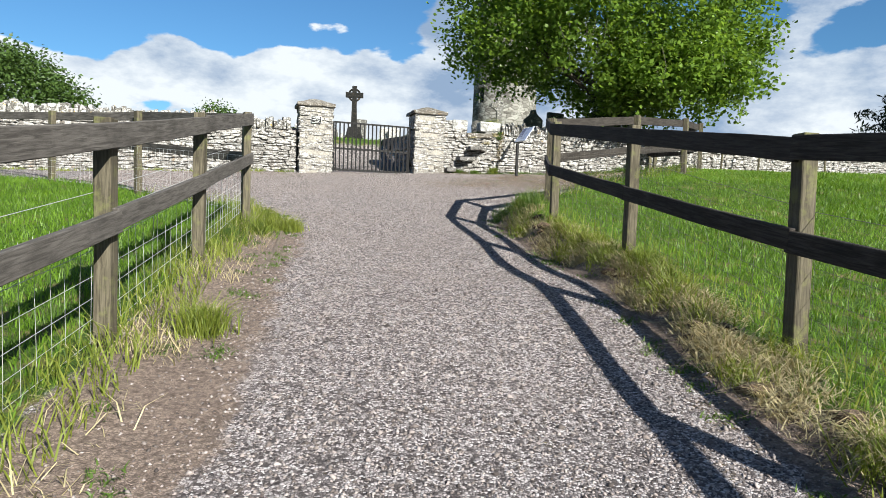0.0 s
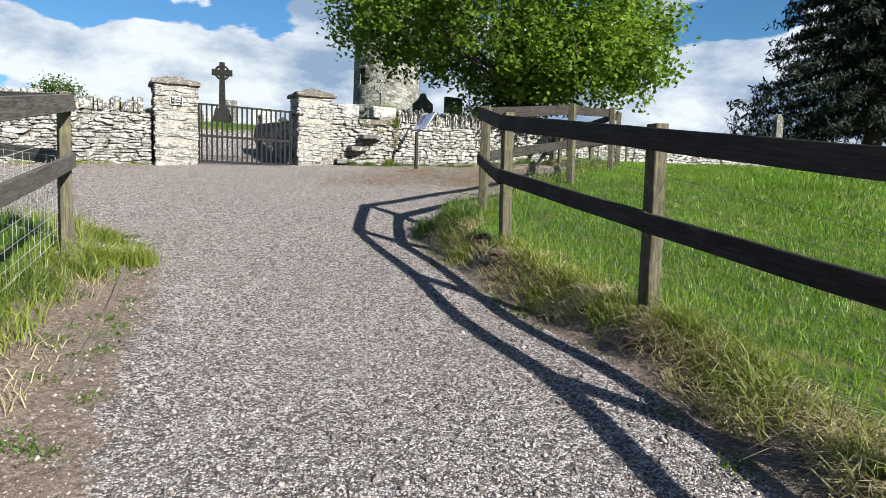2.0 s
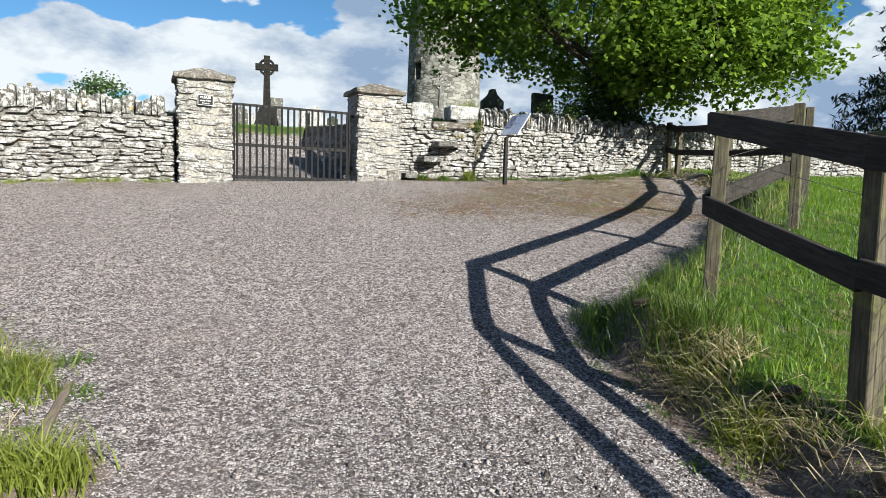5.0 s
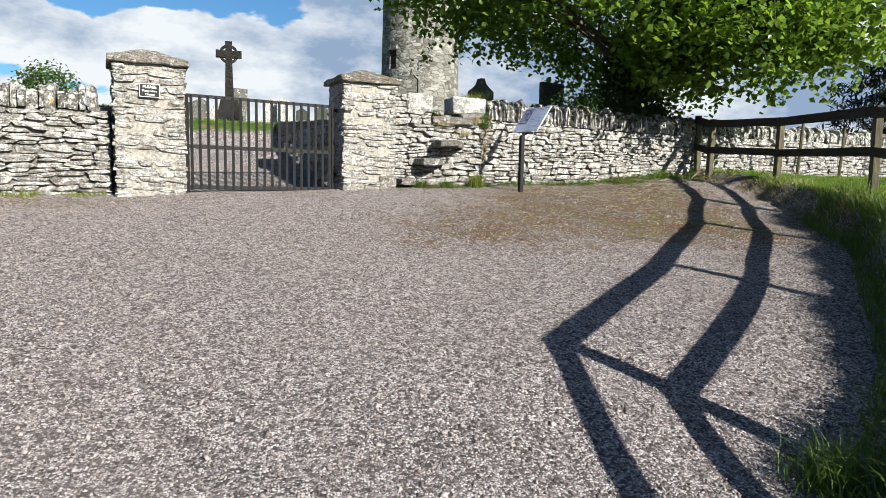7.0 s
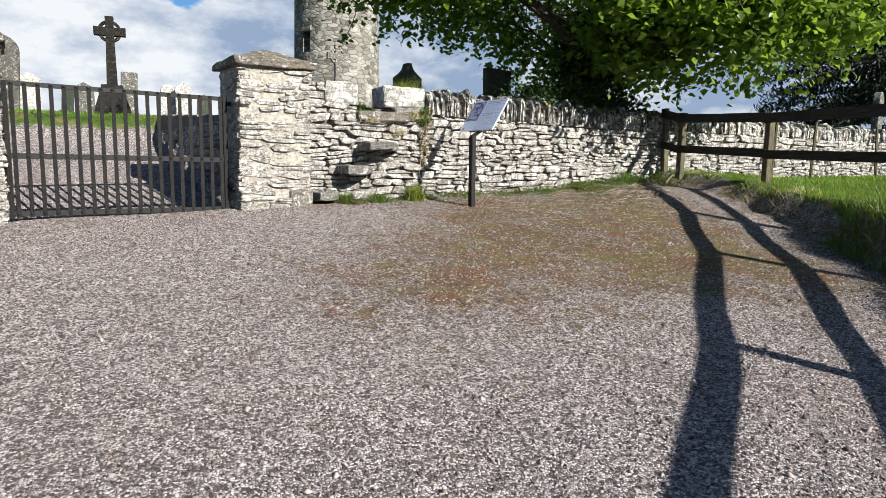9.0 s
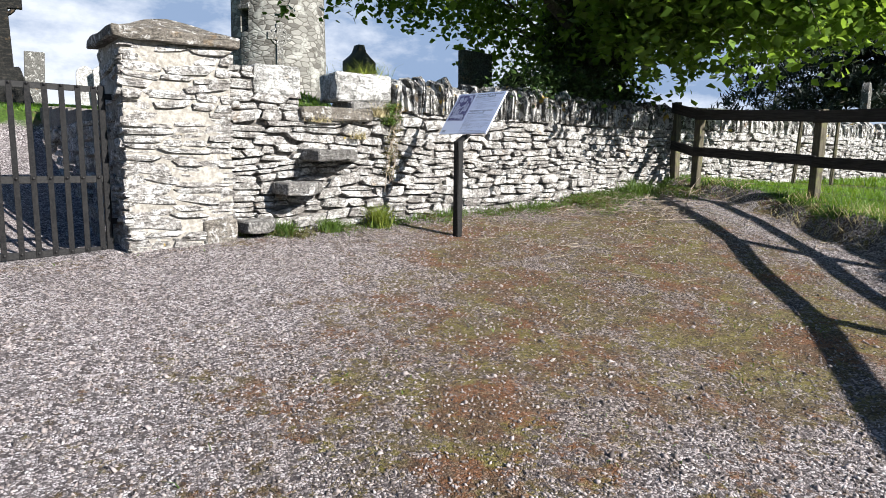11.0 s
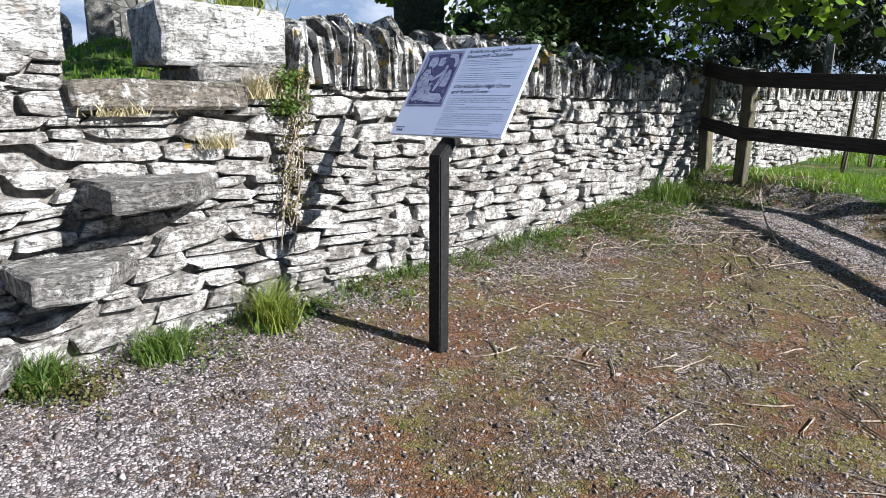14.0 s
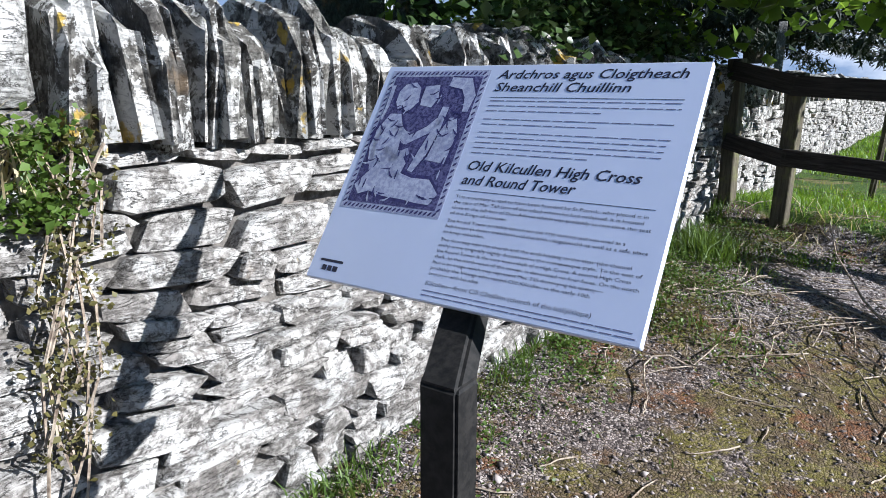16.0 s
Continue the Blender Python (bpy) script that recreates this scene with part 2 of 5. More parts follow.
def ground_material():
    m, nt, b = material("ground_mix", 0.92, spec=0.2)
    p = geo_pos(nt)
    g = add(nt, "ShaderNodeAttribute")
    g.attribute_name = "cover"
    sep = add(nt, "ShaderNodeSeparateColor", [("Color", g.outputs["Color"])])
    vor = add(nt, "ShaderNodeTexVoronoi", [("Vector", p)], Scale=70.0, Randomness=1.0)
    edge = add(nt, "ShaderNodeTexVoronoi", [("Vector", p)], Scale=70.0, Randomness=1.0)
    edge.feature = "DISTANCE_TO_EDGE"
    cell = add(nt, "ShaderNodeSeparateColor", [("Color", vor.outputs["Color"])])
    chip = ramp_node(nt, cell.outputs["Red"], [(0.0, (0.04, 0.034, 0.035)), (0.3, (0.15, 0.13, 0.13)), (0.62, (0.38, 0.338, 0.335)), (0.85, (0.47, 0.43, 0.43)), (1.0, (0.54, 0.51, 0.51))])
    chip = mixc(nt, mask(nt, edge.outputs["Distance"], 0.13, 0.0), chip, (0.042, 0.035, 0.036))
    patch = noise_tex(nt, p, 0.75, 6, 0.62).outputs["Fac"]
    chip = mixc(nt, mathn(nt, "MULTIPLY", mask(nt, patch, 0.45, 0.7), 0.35), chip, (0.20, 0.165, 0.155))
    clump = noise_tex(nt, p, 13, 6, 0.7).outputs["Fac"]
    chip = mixc(nt, mathn(nt, "MULTIPLY", mask(nt, clump, 0.54, 0.40), 0.5), chip, (0.05, 0.042, 0.042))
    fine = noise_tex(nt, p, 26, 8, 0.75).outputs["Fac"]
    soil = mixc(nt, mask(nt, fine, 0.3, 0.7), (0.075, 0.056, 0.045), (0.25, 0.195, 0.16))
    turf = mixc(nt, mask(nt, fine, 0.32, 0.68), (0.0224, 0.0448, 0.0077), (0.0704, 0.1216, 0.016))
    thatch = mixc(nt, mask(nt, noise_tex(nt, p, 3.2, 5, 0.6).outputs["Fac"], 0.5, 0.68), turf, (0.1408, 0.1152, 0.0512))
    mossy = mixc(nt, mask(nt, noise_tex(nt, p, 2.3, 9, 0.72).outputs["Fac"], 0.47, 0.56), (0.14, 0.128, 0.014), (0.16, 0.056, 0.012))
    mossy = mixc(nt, mathn(nt, "MULTIPLY", mask(nt, noise_tex(nt, p, 5.5, 8, 0.72).outputs["Fac"], 0.46, 0.56), 0.75), mossy, (0.060, 0.040, 0.018))
    mossy = mixc(nt, mathn(nt, "MULTIPLY", mask(nt, noise_tex(nt, p, 42, 6, 0.75).outputs["Fac"], 0.50, 0.58), 0.8), mossy, (0.0179, 0.0141, 0.009))
    mossy = mixc(nt, 0.36, mossy, mixc(nt, 1.0, chip, (0.62, 0.50, 0.38), "MULTIPLY"))
    soil = mixc(nt, 0.35, soil, mixc(nt, 1.0, chip, (0.85, 0.72, 0.62), "MULTIPLY"))
    br = noise_tex(nt, p, 3.4, 8, 0.68).outputs["Fac"]
    jit = mathn(nt, "MULTIPLY", mathn(nt, "SUBTRACT", br, 0.5), 1.5)
    wide = mathn(nt, "MULTIPLY", mathn(nt, "SUBTRACT", noise_tex(nt, p, 1.5, 6, 0.6).outputs["Fac"], 0.54), 3.2)
    m_moss = mask(nt, mathn(nt, "ADD", mathn(nt, "ADD", sep.outputs["Blue"], mathn(nt, "MULTIPLY", wide, sep.outputs["Blue"])), mathn(nt, "ADD", mathn(nt, "ADD", mathn(nt, "MULTIPLY", jit, 1.1), mathn(nt, "MULTIPLY", mathn(nt, "SUBTRACT", noise_tex(nt, p, 11, 8, 0.75).outputs["Fac"], 0.53), 2.8)), mathn(nt, "MULTIPLY", mathn(nt, "SUBTRACT", fine, 0.5), 2.2))), 0.34, 0.66)
    m_soil = mask(nt, mathn(nt, "ADD", sep.outputs["Green"], jit), 0.35, 0.65)
    m_turf = mask(nt, mathn(nt, "ADD", sep.outputs["Red"], mathn(nt, "MULTIPLY", jit, 0.6)), 0.4, 0.6)
    dirt = mathn(nt, "MULTIPLY", mask(nt, mathn(nt, "ADD", sep.outputs["Blue"], mathn(nt, "MULTIPLY", jit, 0.5)), 0.25, 0.9), 0.62)
    chip = mixc(nt, dirt, chip, mixc(nt, 1.0, chip, (0.52, 0.43, 0.35), "MULTIPLY"))
    col = mixc(nt, mathn(nt, "MULTIPLY", m_moss, 0.92), chip, mossy)
    col = mixc(nt, m_soil, col, soil)
    col = mixc(nt, m_turf, col, thatch)
    nt.links.new(col, b.inputs["Base Color"])
    hh = mathn(nt, "ADD", mathn(nt, "MINIMUM", edge.outputs["Distance"], 0.25), mathn(nt, "MULTIPLY", cell.outputs["Green"], 0.35))
    bump(nt, b, mathn(nt, "ADD", hh, mathn(nt, "MULTIPLY", fine, 0.5)), 0.015, 0.9)
    return m


M_GROUND = ground_material()
M_STONE = stone_material("wall_stone", (0.25, 0.23, 0.213), (0.43, 0.41, 0.385), 0.51)
M_STONE_J = stone_material("wall_stone_joined", (0.25, 0.23, 0.213), (0.43, 0.41, 0.385), 0.51, per_island=True)
M_COPE = stone_material("coping_stone", (0.084, 0.077, 0.07), (0.27, 0.26, 0.235), 0.505, 0.57, layers=(4, 4, 3), soft=0.03, cracks=0.15)
M_SLAB = stone_material("pale_slab", (0.3036, 0.297, 0.2805), (0.4356, 0.429, 0.4026), 0.48, 0.72)
M_CAP = stone_material("cap_stone", (0.1632, 0.1428, 0.119), (0.272, 0.2448, 0.2108), 0.56, 0.66)
M_STEP = stone_material("step_stone", (0.1716, 0.1617, 0.1518), (0.2772, 0.264, 0.2475), 0.56, 0.7)
M_CORE = plain_noise("mortar", (0.0675, 0.0608, 0.054), (0.18, 0.1643, 0.1485), 30, 0.95, 0.02)
M_LIME = plain_noise("lime_pointing", (0.18, 0.162, 0.138), (0.33, 0.312, 0.276), 26, 0.95, 0.012)
# rail wood lightened for the left fence, whose drive side faces the sun
M_RAIL = wood_material("weathered_rail_sunlit", (0.04, 0.035, 0.032), (0.13, 0.118, 0.108))
M_POST = wood_material("weathered_post", (0.045, 0.0382, 0.0263), (0.1162, 0.1013, 0.0713), 0.45)
M_EDGE = wood_material("soiled_board", (0.075, 0.058, 0.046), (0.21, 0.17, 0.14), 0.2)
# the same rail wood with the right fence's shade put into its colour
M_RAIL_SHADED = wood_material("shaded_rail", (0.015, 0.0125, 0.011), (0.05, 0.043, 0.038))
M_WIRE = plain_noise("rusting_wire", (0.06, 0.055, 0.05), (0.16, 0.15, 0.14), 60, 0.6, 0.0005, 0.3)
M_WIRE_PALE = plain_noise("galvanised_wire", (0.38, 0.39, 0.39), (0.55, 0.55, 0.55), 60, 0.5, 0.0005, 0.5)
M_IRON = plain_noise("black_iron", (0.006, 0.006, 0.0066), (0.018, 0.0168, 0.0162), 55, 0.6, 0.001, 0.0, 0.2)
M_LEAF = leaf_material("tree_leaf", (0.012, 0.030, 0.006), (0.195, 0.31, 0.05), 0.52, 0.30)
M_IVY = leaf_material("ivy_leaf", (0.0096, 0.024, 0.0064), (0.04, 0.072, 0.016), 0.15, 0.4)
M_NEEDLE = leaf_material("conifer_needle", (0.0035, 0.0084, 0.0042), (0.0112, 0.0224, 0.0091), 0.05, 0.7)
M_HEDGE = leaf_material("hedge_leaf", (0.024, 0.052, 0.0096), (0.072, 0.12, 0.024), 0.2, 0.5)
M_GRASS = leaf_material("grass_blade", (0.022, 0.065, 0.005), (0.155, 0.27, 0.020), 0.4, 0.5)
M_LONG = leaf_material("long_grass", (0.055, 0.098, 0.010), (0.24, 0.27, 0.045), 0.4, 0.55)
M_DRY = leaf_material("dry_grass", (0.20, 0.16, 0.085), (0.50, 0.44, 0.28), 0.3, 0.7)
M_STRAW = leaf_material("straw_litter", (0.035, 0.024, 0.014), (0.27, 0.21, 0.13), 0.2, 0.8)
M_WEED = leaf_material("weed_leaf", (0.034, 0.068, 0.0102), (0.102, 0.1632, 0.0272), 0.35, 0.5)
M_CREEPER = leaf_material("creeper_leaf", (0.035, 0.049, 0.0105), (0.14, 0.119, 0.042), 0.3, 0.6)
M_BARK = plain_noise("bark", (0.0325, 0.0273, 0.0221), (0.0975, 0.0845, 0.0683), 22, 0.95, 0.02)
M_TWIG = plain_noise("dry_twig", (0.13, 0.095, 0.07), (0.38, 0.32, 0.25), 40, 0.9, 0.002)
M_BOARD = plain_noise("sign_face", (0.56, 0.61, 0.78), (0.59, 0.64, 0.81), 3, 0.35, 0.0002)
M_INK = plain_noise("dark_ink", (0.018, 0.018, 0.036), (0.03, 0.03, 0.054), 90, 0.5, 0.0001)
M_FAINT = plain_noise("faint_ink", (0.12, 0.12, 0.20), (0.18, 0.18, 0.28), 90, 0.5, 0.0001)
M_PURPLE = plain_noise("purple_print", (0.0231, 0.0198, 0.0924), (0.1452, 0.1386, 0.2772), 150, 0.5, 0.0002)
M_INDIGO = plain_noise("indigo_print", (0.03, 0.025, 0.10), (0.06, 0.055, 0.17), 90, 0.5, 0.0001)
M_LILAC = plain_noise("lilac_print", (0.2772, 0.2904, 0.4488), (0.4752, 0.5016, 0.6204), 95, 0.5, 0.0002)
M_WHITE = plain_noise("white_paint", (0.592, 0.592, 0.576), (0.64, 0.64, 0.624), 40, 0.5, 0.0005)
M_DARKSTONE = stone_material("dark_headstone", (0.0358, 0.0455, 0.0358), (0.078, 0.0943, 0.0748), 0.66, 0.8)
M_BLACKSTONE = stone_material("black_stone", (0.006, 0.0065, 0.006), (0.014, 0.015, 0.0135), 0.74, 0.85)
M_GREYSTONE = stone_material("grey_headstone", (0.1122, 0.1089, 0.099), (0.2112, 0.2046, 0.1881), 0.56, 0.7)


# ---- mesh helpers ----
def mesh_np(name, verts, faces, mat, parent=None, label=""):
    """One object from arrays of vertices and of equal-sided faces."""
    verts, faces = np.asarray(verts, np.float32).reshape(-1, 3), np.asarray(faces, np.int32)
    me = bpy.data.meshes.new(name)
    n = faces.shape[1]
    me.vertices.add(len(verts))
    me.vertices.foreach_set("co", verts.ravel())
    me.loops.add(faces.size)
    me.loops.foreach_set("vertex_index", faces.ravel())
    me.polygons.add(len(faces))
    me.polygons.foreach_set("loop_start", np.arange(0, faces.size, n, dtype=np.int32))
    me.update(calc_edges=True)
    me.materials.append(mat)
    ob = new(name, me)
    if parent:
        ob.parent = parent
    if label:
        tagged(ob, label)
    return ob


def part(name, bm, mat, parent=None, label="", flat=True):
    me = bpy.data.meshes.new(name)
    bmesh.ops.recalc_face_normals(bm, faces=bm.faces[:])
    bm.to_mesh(me)
    bm.free()
    me.materials.append(mat)
    if not flat:
        for f in me.polygons:
            f.use_smooth = True
    ob = new(name, me)
    if parent:
        ob.parent = parent
    if label:
        tagged(ob, label)
    return ob


def empty(name, loc, label, category, group=""):
    ob = new(name)
    ob.empty_display_size = 0.2
    ob.location = loc
    return tagged(ob, label, category, group)


def child(ob, parent):
    """Hangs ob under parent where it stands."""
    ob.parent = parent
    ob.matrix_parent_inverse = parent.matrix_basis.inverted()
    return ob


def box(bm, m, sx, sy, sz, bev=0.0):
    g = bmesh.ops.create_cube(bm, size=1, matrix=m @ Matrix.Diagonal((sx, sy, sz, 1)))
    if bev:
        es = {e for v in g["verts"] for e in v.link_edges}
        bmesh.ops.bevel(bm, geom=list(es), offset=bev, segments=1, affect="EDGES")


def jitter(bm, amount, scale=3.0, seed=0.0):
    for v in bm.verts:
        v.co += noise.noise_vector(v.co * scale + Vector((seed, seed * 2, 0))) * amount


def rough_block(sx, sy, sz, seed, amount=0.02, cuts=3, bev=0.02):
    """A hewn block about the origin, subdivided and knocked about."""
    bm = bmesh.new()
    box(bm, Matrix(), sx, sy, sz, bev)
    bmesh.ops.subdivide_edges(bm, edges=[e for e in bm.edges if e.calc_length() > 0.06], cuts=cuts, use_grid_fill=True)
    jitter(bm, amount, 5.0, seed)
    jitter(bm, amount * 0.5, 17.0, seed + 3)
    return bm


def tube(bm, pts, radii, seg=6):
    prev = None
    for i, (p, r) in enumerate(zip(pts, radii)):
        p = Vector(p)
        t = (Vector(pts[min(i + 1, len(pts) - 1)]) - Vector(pts[max(i - 1, 0)])).normalized()
        q = t.to_track_quat("Z", "X")
        ring = [bm.verts.new(p + q @ Vector((math.cos(a) * r, math.sin(a) * r, 0))) for a in [2 * math.pi * k / seg for k in range(seg)]]
        if prev:
            for k in range(seg):
                bm.faces.new((prev[k], prev[(k + 1) % seg], ring[(k + 1) % seg], ring[k]))
        prev = ring
    bm.faces.new(prev)


# ---- ground: one sheet, finest along the path ----
ss = np.concatenate([[-900, -400, -200, -100, -60, -40, -28, -20], np.arange(-15, 17, 0.125), [18, 20, 24, 30, 40, 60, 100, 200, 400, 900]])
ds = np.concatenate([[900, 300, 120, 60, 40, 32], np.arange(26, -0.28, -0.125), [-0.29, -0.31], np.arange(-0.5, -10, -0.5), [-12, -15, -20, -30, -45, -70, -120, -250, -900]])
S, D = np.meshgrid(ss, ds)
GX, GY = O.x + U.x * S + N.x * D, O.y + U.y * S + N.y * D
GZ = ground_np(GX, GY)
nr, nc = S.shape
idx = np.arange(nr * nc).reshape(nr, nc)
quads = np.stack([idx[:-1, :-1], idx[1:, :-1], idx[1:, 1:], idx[:-1, 1:]], -1).reshape(-1, 4)
ground = mesh_np("ground", np.stack([GX, GY, GZ], -1).reshape(-1, 3), quads, M_GROUND)
tagged(ground, "pinkish grey gravel drive between grassy banks, raised churchyard turf behind the wall", "ground", kind="structure")
ground.data.polygons.foreach_set("use_smooth", np.ones(len(quads), bool))


def cover_np(x, y):
    """Shares of turf, bare soil and moss."""
    s, d = sd(x, y)
    er, el = edge_right(x, y), edge_left(x, y)
    turf = np.maximum(ramp(0.12, 0.5, er), ramp(0.4, 0.8, el) * ramp(13.6, 12.0, y + 0.35 * (x + 4)))
    turf = np.maximum(turf, ramp(-0.31, -0.33, d) * np.where((s > -3.75) & (s < -0.75) & (d > -4.6), 0.0, 1.0))
    turf = np.maximum(turf, 0.34 * ramp(0.5, 0.0, d) * ramp(0.0, 0.5, np.where(s > -1, s, -4.4 - s)))
    soil = np.maximum(ramp(-0.25, 0.02, er) * ramp(0.6, 0.25, er) * ramp(12.5, 10.5, y), ramp(-0.6, -0.05, el) * ramp(0.8, 0.4, el) * ramp(10.8, 8.5, y)) * 0.9
    soil = np.maximum(soil, 0.35 * np.exp(-(((x - 5.1) / 1.5) ** 2 + ((y - 20.3) / 1.3) ** 2)))
    moss = np.exp(-(((x - 3.1) / 2.0) ** 2 + ((y - 18.7) / 1.9) ** 2)) * 1.25 + np.exp(-(((x - 4.6) / 1.4) ** 2 + ((y - 20.3) / 1.3) ** 2)) * 0.85
    moss = moss + 0.7 * np.exp(-(((x - 0.9) / 1.6) ** 2 + ((y - 16.6) / 1.5) ** 2)) + 0.35 * ramp(1.2, 0.2, d) * ramp(-0.2, 0.4, d)
    moss = moss + 0.7 * np.exp(-(((x - 4.0) / 1.3) ** 2 + ((y - 16.7) / 1.5) ** 2)) + 0.38 * ramp(-0.5, 0.1, er) + 0.35 * np.exp(-(((x + 4.6) / 2.5) ** 2 + ((y - 18.0) / 1.0) ** 2))
    return np.stack([turf, soil, np.clip(moss, 0, 1), np.ones_like(turf)], -1)


attr = ground.data.color_attributes.new("cover", "FLOAT_COLOR", "POINT")
attr.data.foreach_set("color", cover_np(GX, GY).astype(np.float32).ravel())

# ---- stones ----
random.seed(4)


def stone_shape(seed, irregular=0.10):
    """A rubble stone within a unit box, face towards -y, about 40 triangles."""
    r = random.Random(seed)
    a, b, c, e = (r.uniform(-.12, .12) for _ in range(4))
    base = [(-.5 + a, -.34), (-.5 - a, .36), (-.36, .5), (.3 + b, .5), (.5 + c, .36), (.5 - c, -.34), (.34, -.5), (-.3 + e, -.5)]
    out = [(x * (1 - r.random() * irregular) + r.uniform(-.1, .1) * irregular, z * (1 - r.random() * irregular * 1.4)) for x, z in base]
    tx, tz = r.uniform(-.12, .12), r.uniform(-.10, .10)
    v = [(r.uniform(-.15, .15), -.5 - r.uniform(0, .05), r.uniform(-.15, .15))]
    v += [(x * .955, -.5 + x * tx + z * tz + r.uniform(-.03, .06), z * .90) for x, z in out]
    v += [(x, -.40 + x * tx + z * tz + r.uniform(-.06, .05), z) for x, z in out]
    v += [(x * .95, .5, z * .95) for x, z in out]
    f = []
    for k in range(8):
        n = (k + 1) % 8
        f.append((0, 1 + k, 1 + n))
        for a in (1, 9):
            f += [(a + k, a + 8 + k, a + 8 + n), (a + k, a + 8 + n, a + n)]
    return np.array(v), np.array(f)[:, ::-1]


def slab_shape(seed):
    """An upright coping stone in a unit box standing on z = 0, with a ragged top."""
    r = random.Random(seed)
    prof = [(-.5, 0), (-.5, .55 + r.uniform(-.1, .2)), (-.42, .8 + r.uniform(-.1, .12)), (-.2, .9 + r.uniform(-.1, .1)), (.08, 1.0 - r.random() * .1), (.3, .92 - r.random() * .16), (.46, .75 - r.random() * .25), (.5, 0)]
    v, n = [], len(prof)
    for x in (-.5, -.18, .2, .5):
        k = .93 if abs(x) == .5 else 1.0
        v += [(x + r.uniform(-.12, .12), y * (1 if y < 0 else k) + r.uniform(-.05, .05), z * (.97 if k < 1 else 1) + r.uniform(-.04, .04) * (z > 0)) for y, z in prof]
    f = []
    for b in range(3):
        for k in range(n):
            a, c = b * n + k, b * n + (k + 1) % n
            f += [(a, a + n, c + n), (a, c + n, c)]
    for b in (0, 3):
        for k in range(1, n - 1):
            t = (b * n, b * n + k, b * n + k + 1)
            f.append(t if b == 0 else t[::-1])
    return np.array(v), np.array(f)


STONES = [stone_shape(i, 0.13) for i in range(36)]
SLABS = [slab_shape(100 + i) for i in range(14)]


def shared_meshes(shapes, name, mat):
    out = []
    for v, f in shapes:
        me = bpy.data.meshes.new(name)
        me.from_pydata(v.tolist(), [], f.tolist())
        bm = bmesh.new()
        bm.from_mesh(me)
        bmesh.ops.recalc_face_normals(bm, faces=bm.faces[:])
        bm.to_mesh(me)
        bm.free()
        me.materials.append(mat)
        out.append(me)
    return out


STONE_MESH = shared_meshes(STONES, "stone", M_STONE)
SLAB_MESH = shared_meshes(SLABS, "coping_stone", M_COPE)


def lay(s0, s1, zlo, zhi, hh, ll, seed, skip=None):
    """Rubble courses over a face from s0 to s1, between zlo(s) and zhi: (s, z, width, height, tilt)."""
    r = random.Random(seed)
    out, z = [], min(zlo(s0), zlo(s1)) - 0.04
    while z < zhi - 0.03:
        h = min(r.uniform(*hh), zhi - z)
        if zhi - z - h < 0.035:
            h = zhi - z
        s = s0
        while s < s1 - 0.01:
            w = r.uniform(*ll) * (0.6 + 4.0 * h)
            if s1 - s - w < 0.09:
                w = s1 - s
            wob = 0.030 * math.sin(s * 1.9 + z * 1.7) + 0.022 * math.sin(s * 4.7 + 3.1 * z + seed)
            top = z + h
            if top > zlo(s + w / 2) - 0.02 and not (skip and skip(s + w / 2, z + h / 2)):
                edge = min(1.0, (zhi - z - h) / 0.15 + 0.15)
                if h > 0.1 and r.random() < 0.42:
                    k = r.uniform(0.4, 0.6)
                    out.append((s, z + wob * edge, w, h * k, r.uniform(-2, 2)))
                    out.append((s + r.uniform(-.01, .01), z + h * k + wob * edge, w, h * (1 - k), r.uniform(-2, 2)))
                else:
                    out.append((s, z + wob * edge, w, h, r.uniform(-7, 7) - 4 * math.cos(s * 1.9 + z * 1.7) * edge))
            s += w
        z += h
    return out


def put_stones(parent, items, frame_m, depth, seed, near=None, limit=300, joint=0.005):
    """Stones set in a face: frame_m has x along the face, y into it, z up."""
    r = random.Random(seed)
    items = list(items)
    if near is not None:
        items.sort(key=lambda i: abs(i[0] + i[2] / 2 - near))
    jv, jf, count = [], [], 0
    for i, (s, z, w, h, tilt) in enumerate(items):
        k = r.randrange(len(STONES))
        dep = depth * r.uniform(0.85, 1.15)
        proud = r.uniform(-0.026, 0.03)
        m = frame_m @ Matrix.Translation((s + w / 2, dep / 2 - proud, z + h / 2)) @ Euler((0, radians(tilt), radians(r.uniform(-3, 3)))).to_matrix().to_4x4() @ Matrix.Diagonal((w - joint, dep, h - joint, 1))
        if r.random() < 0.5:
            m = m @ Matrix.Rotation(math.pi, 4, "Y")
        if i < limit:
            ob = bpy.data.objects.new("stone", STONE_MESH[k])
            scene.collection.objects.link(ob)
            ob.parent = parent
            ob.matrix_world = m
        else:
            v, f = STONES[k]
            mm = np.array(m)
            jv.append(v @ mm[:3, :3].T + mm[:3, 3])
            jf.append(f + count)
            count += len(v)
    if jv:
        ob = mesh_np("stones_rest", np.concatenate(jv), np.concatenate(jf), M_STONE_J, parent, "pale rubble stones")
        tagged(ob, kind="stuff")


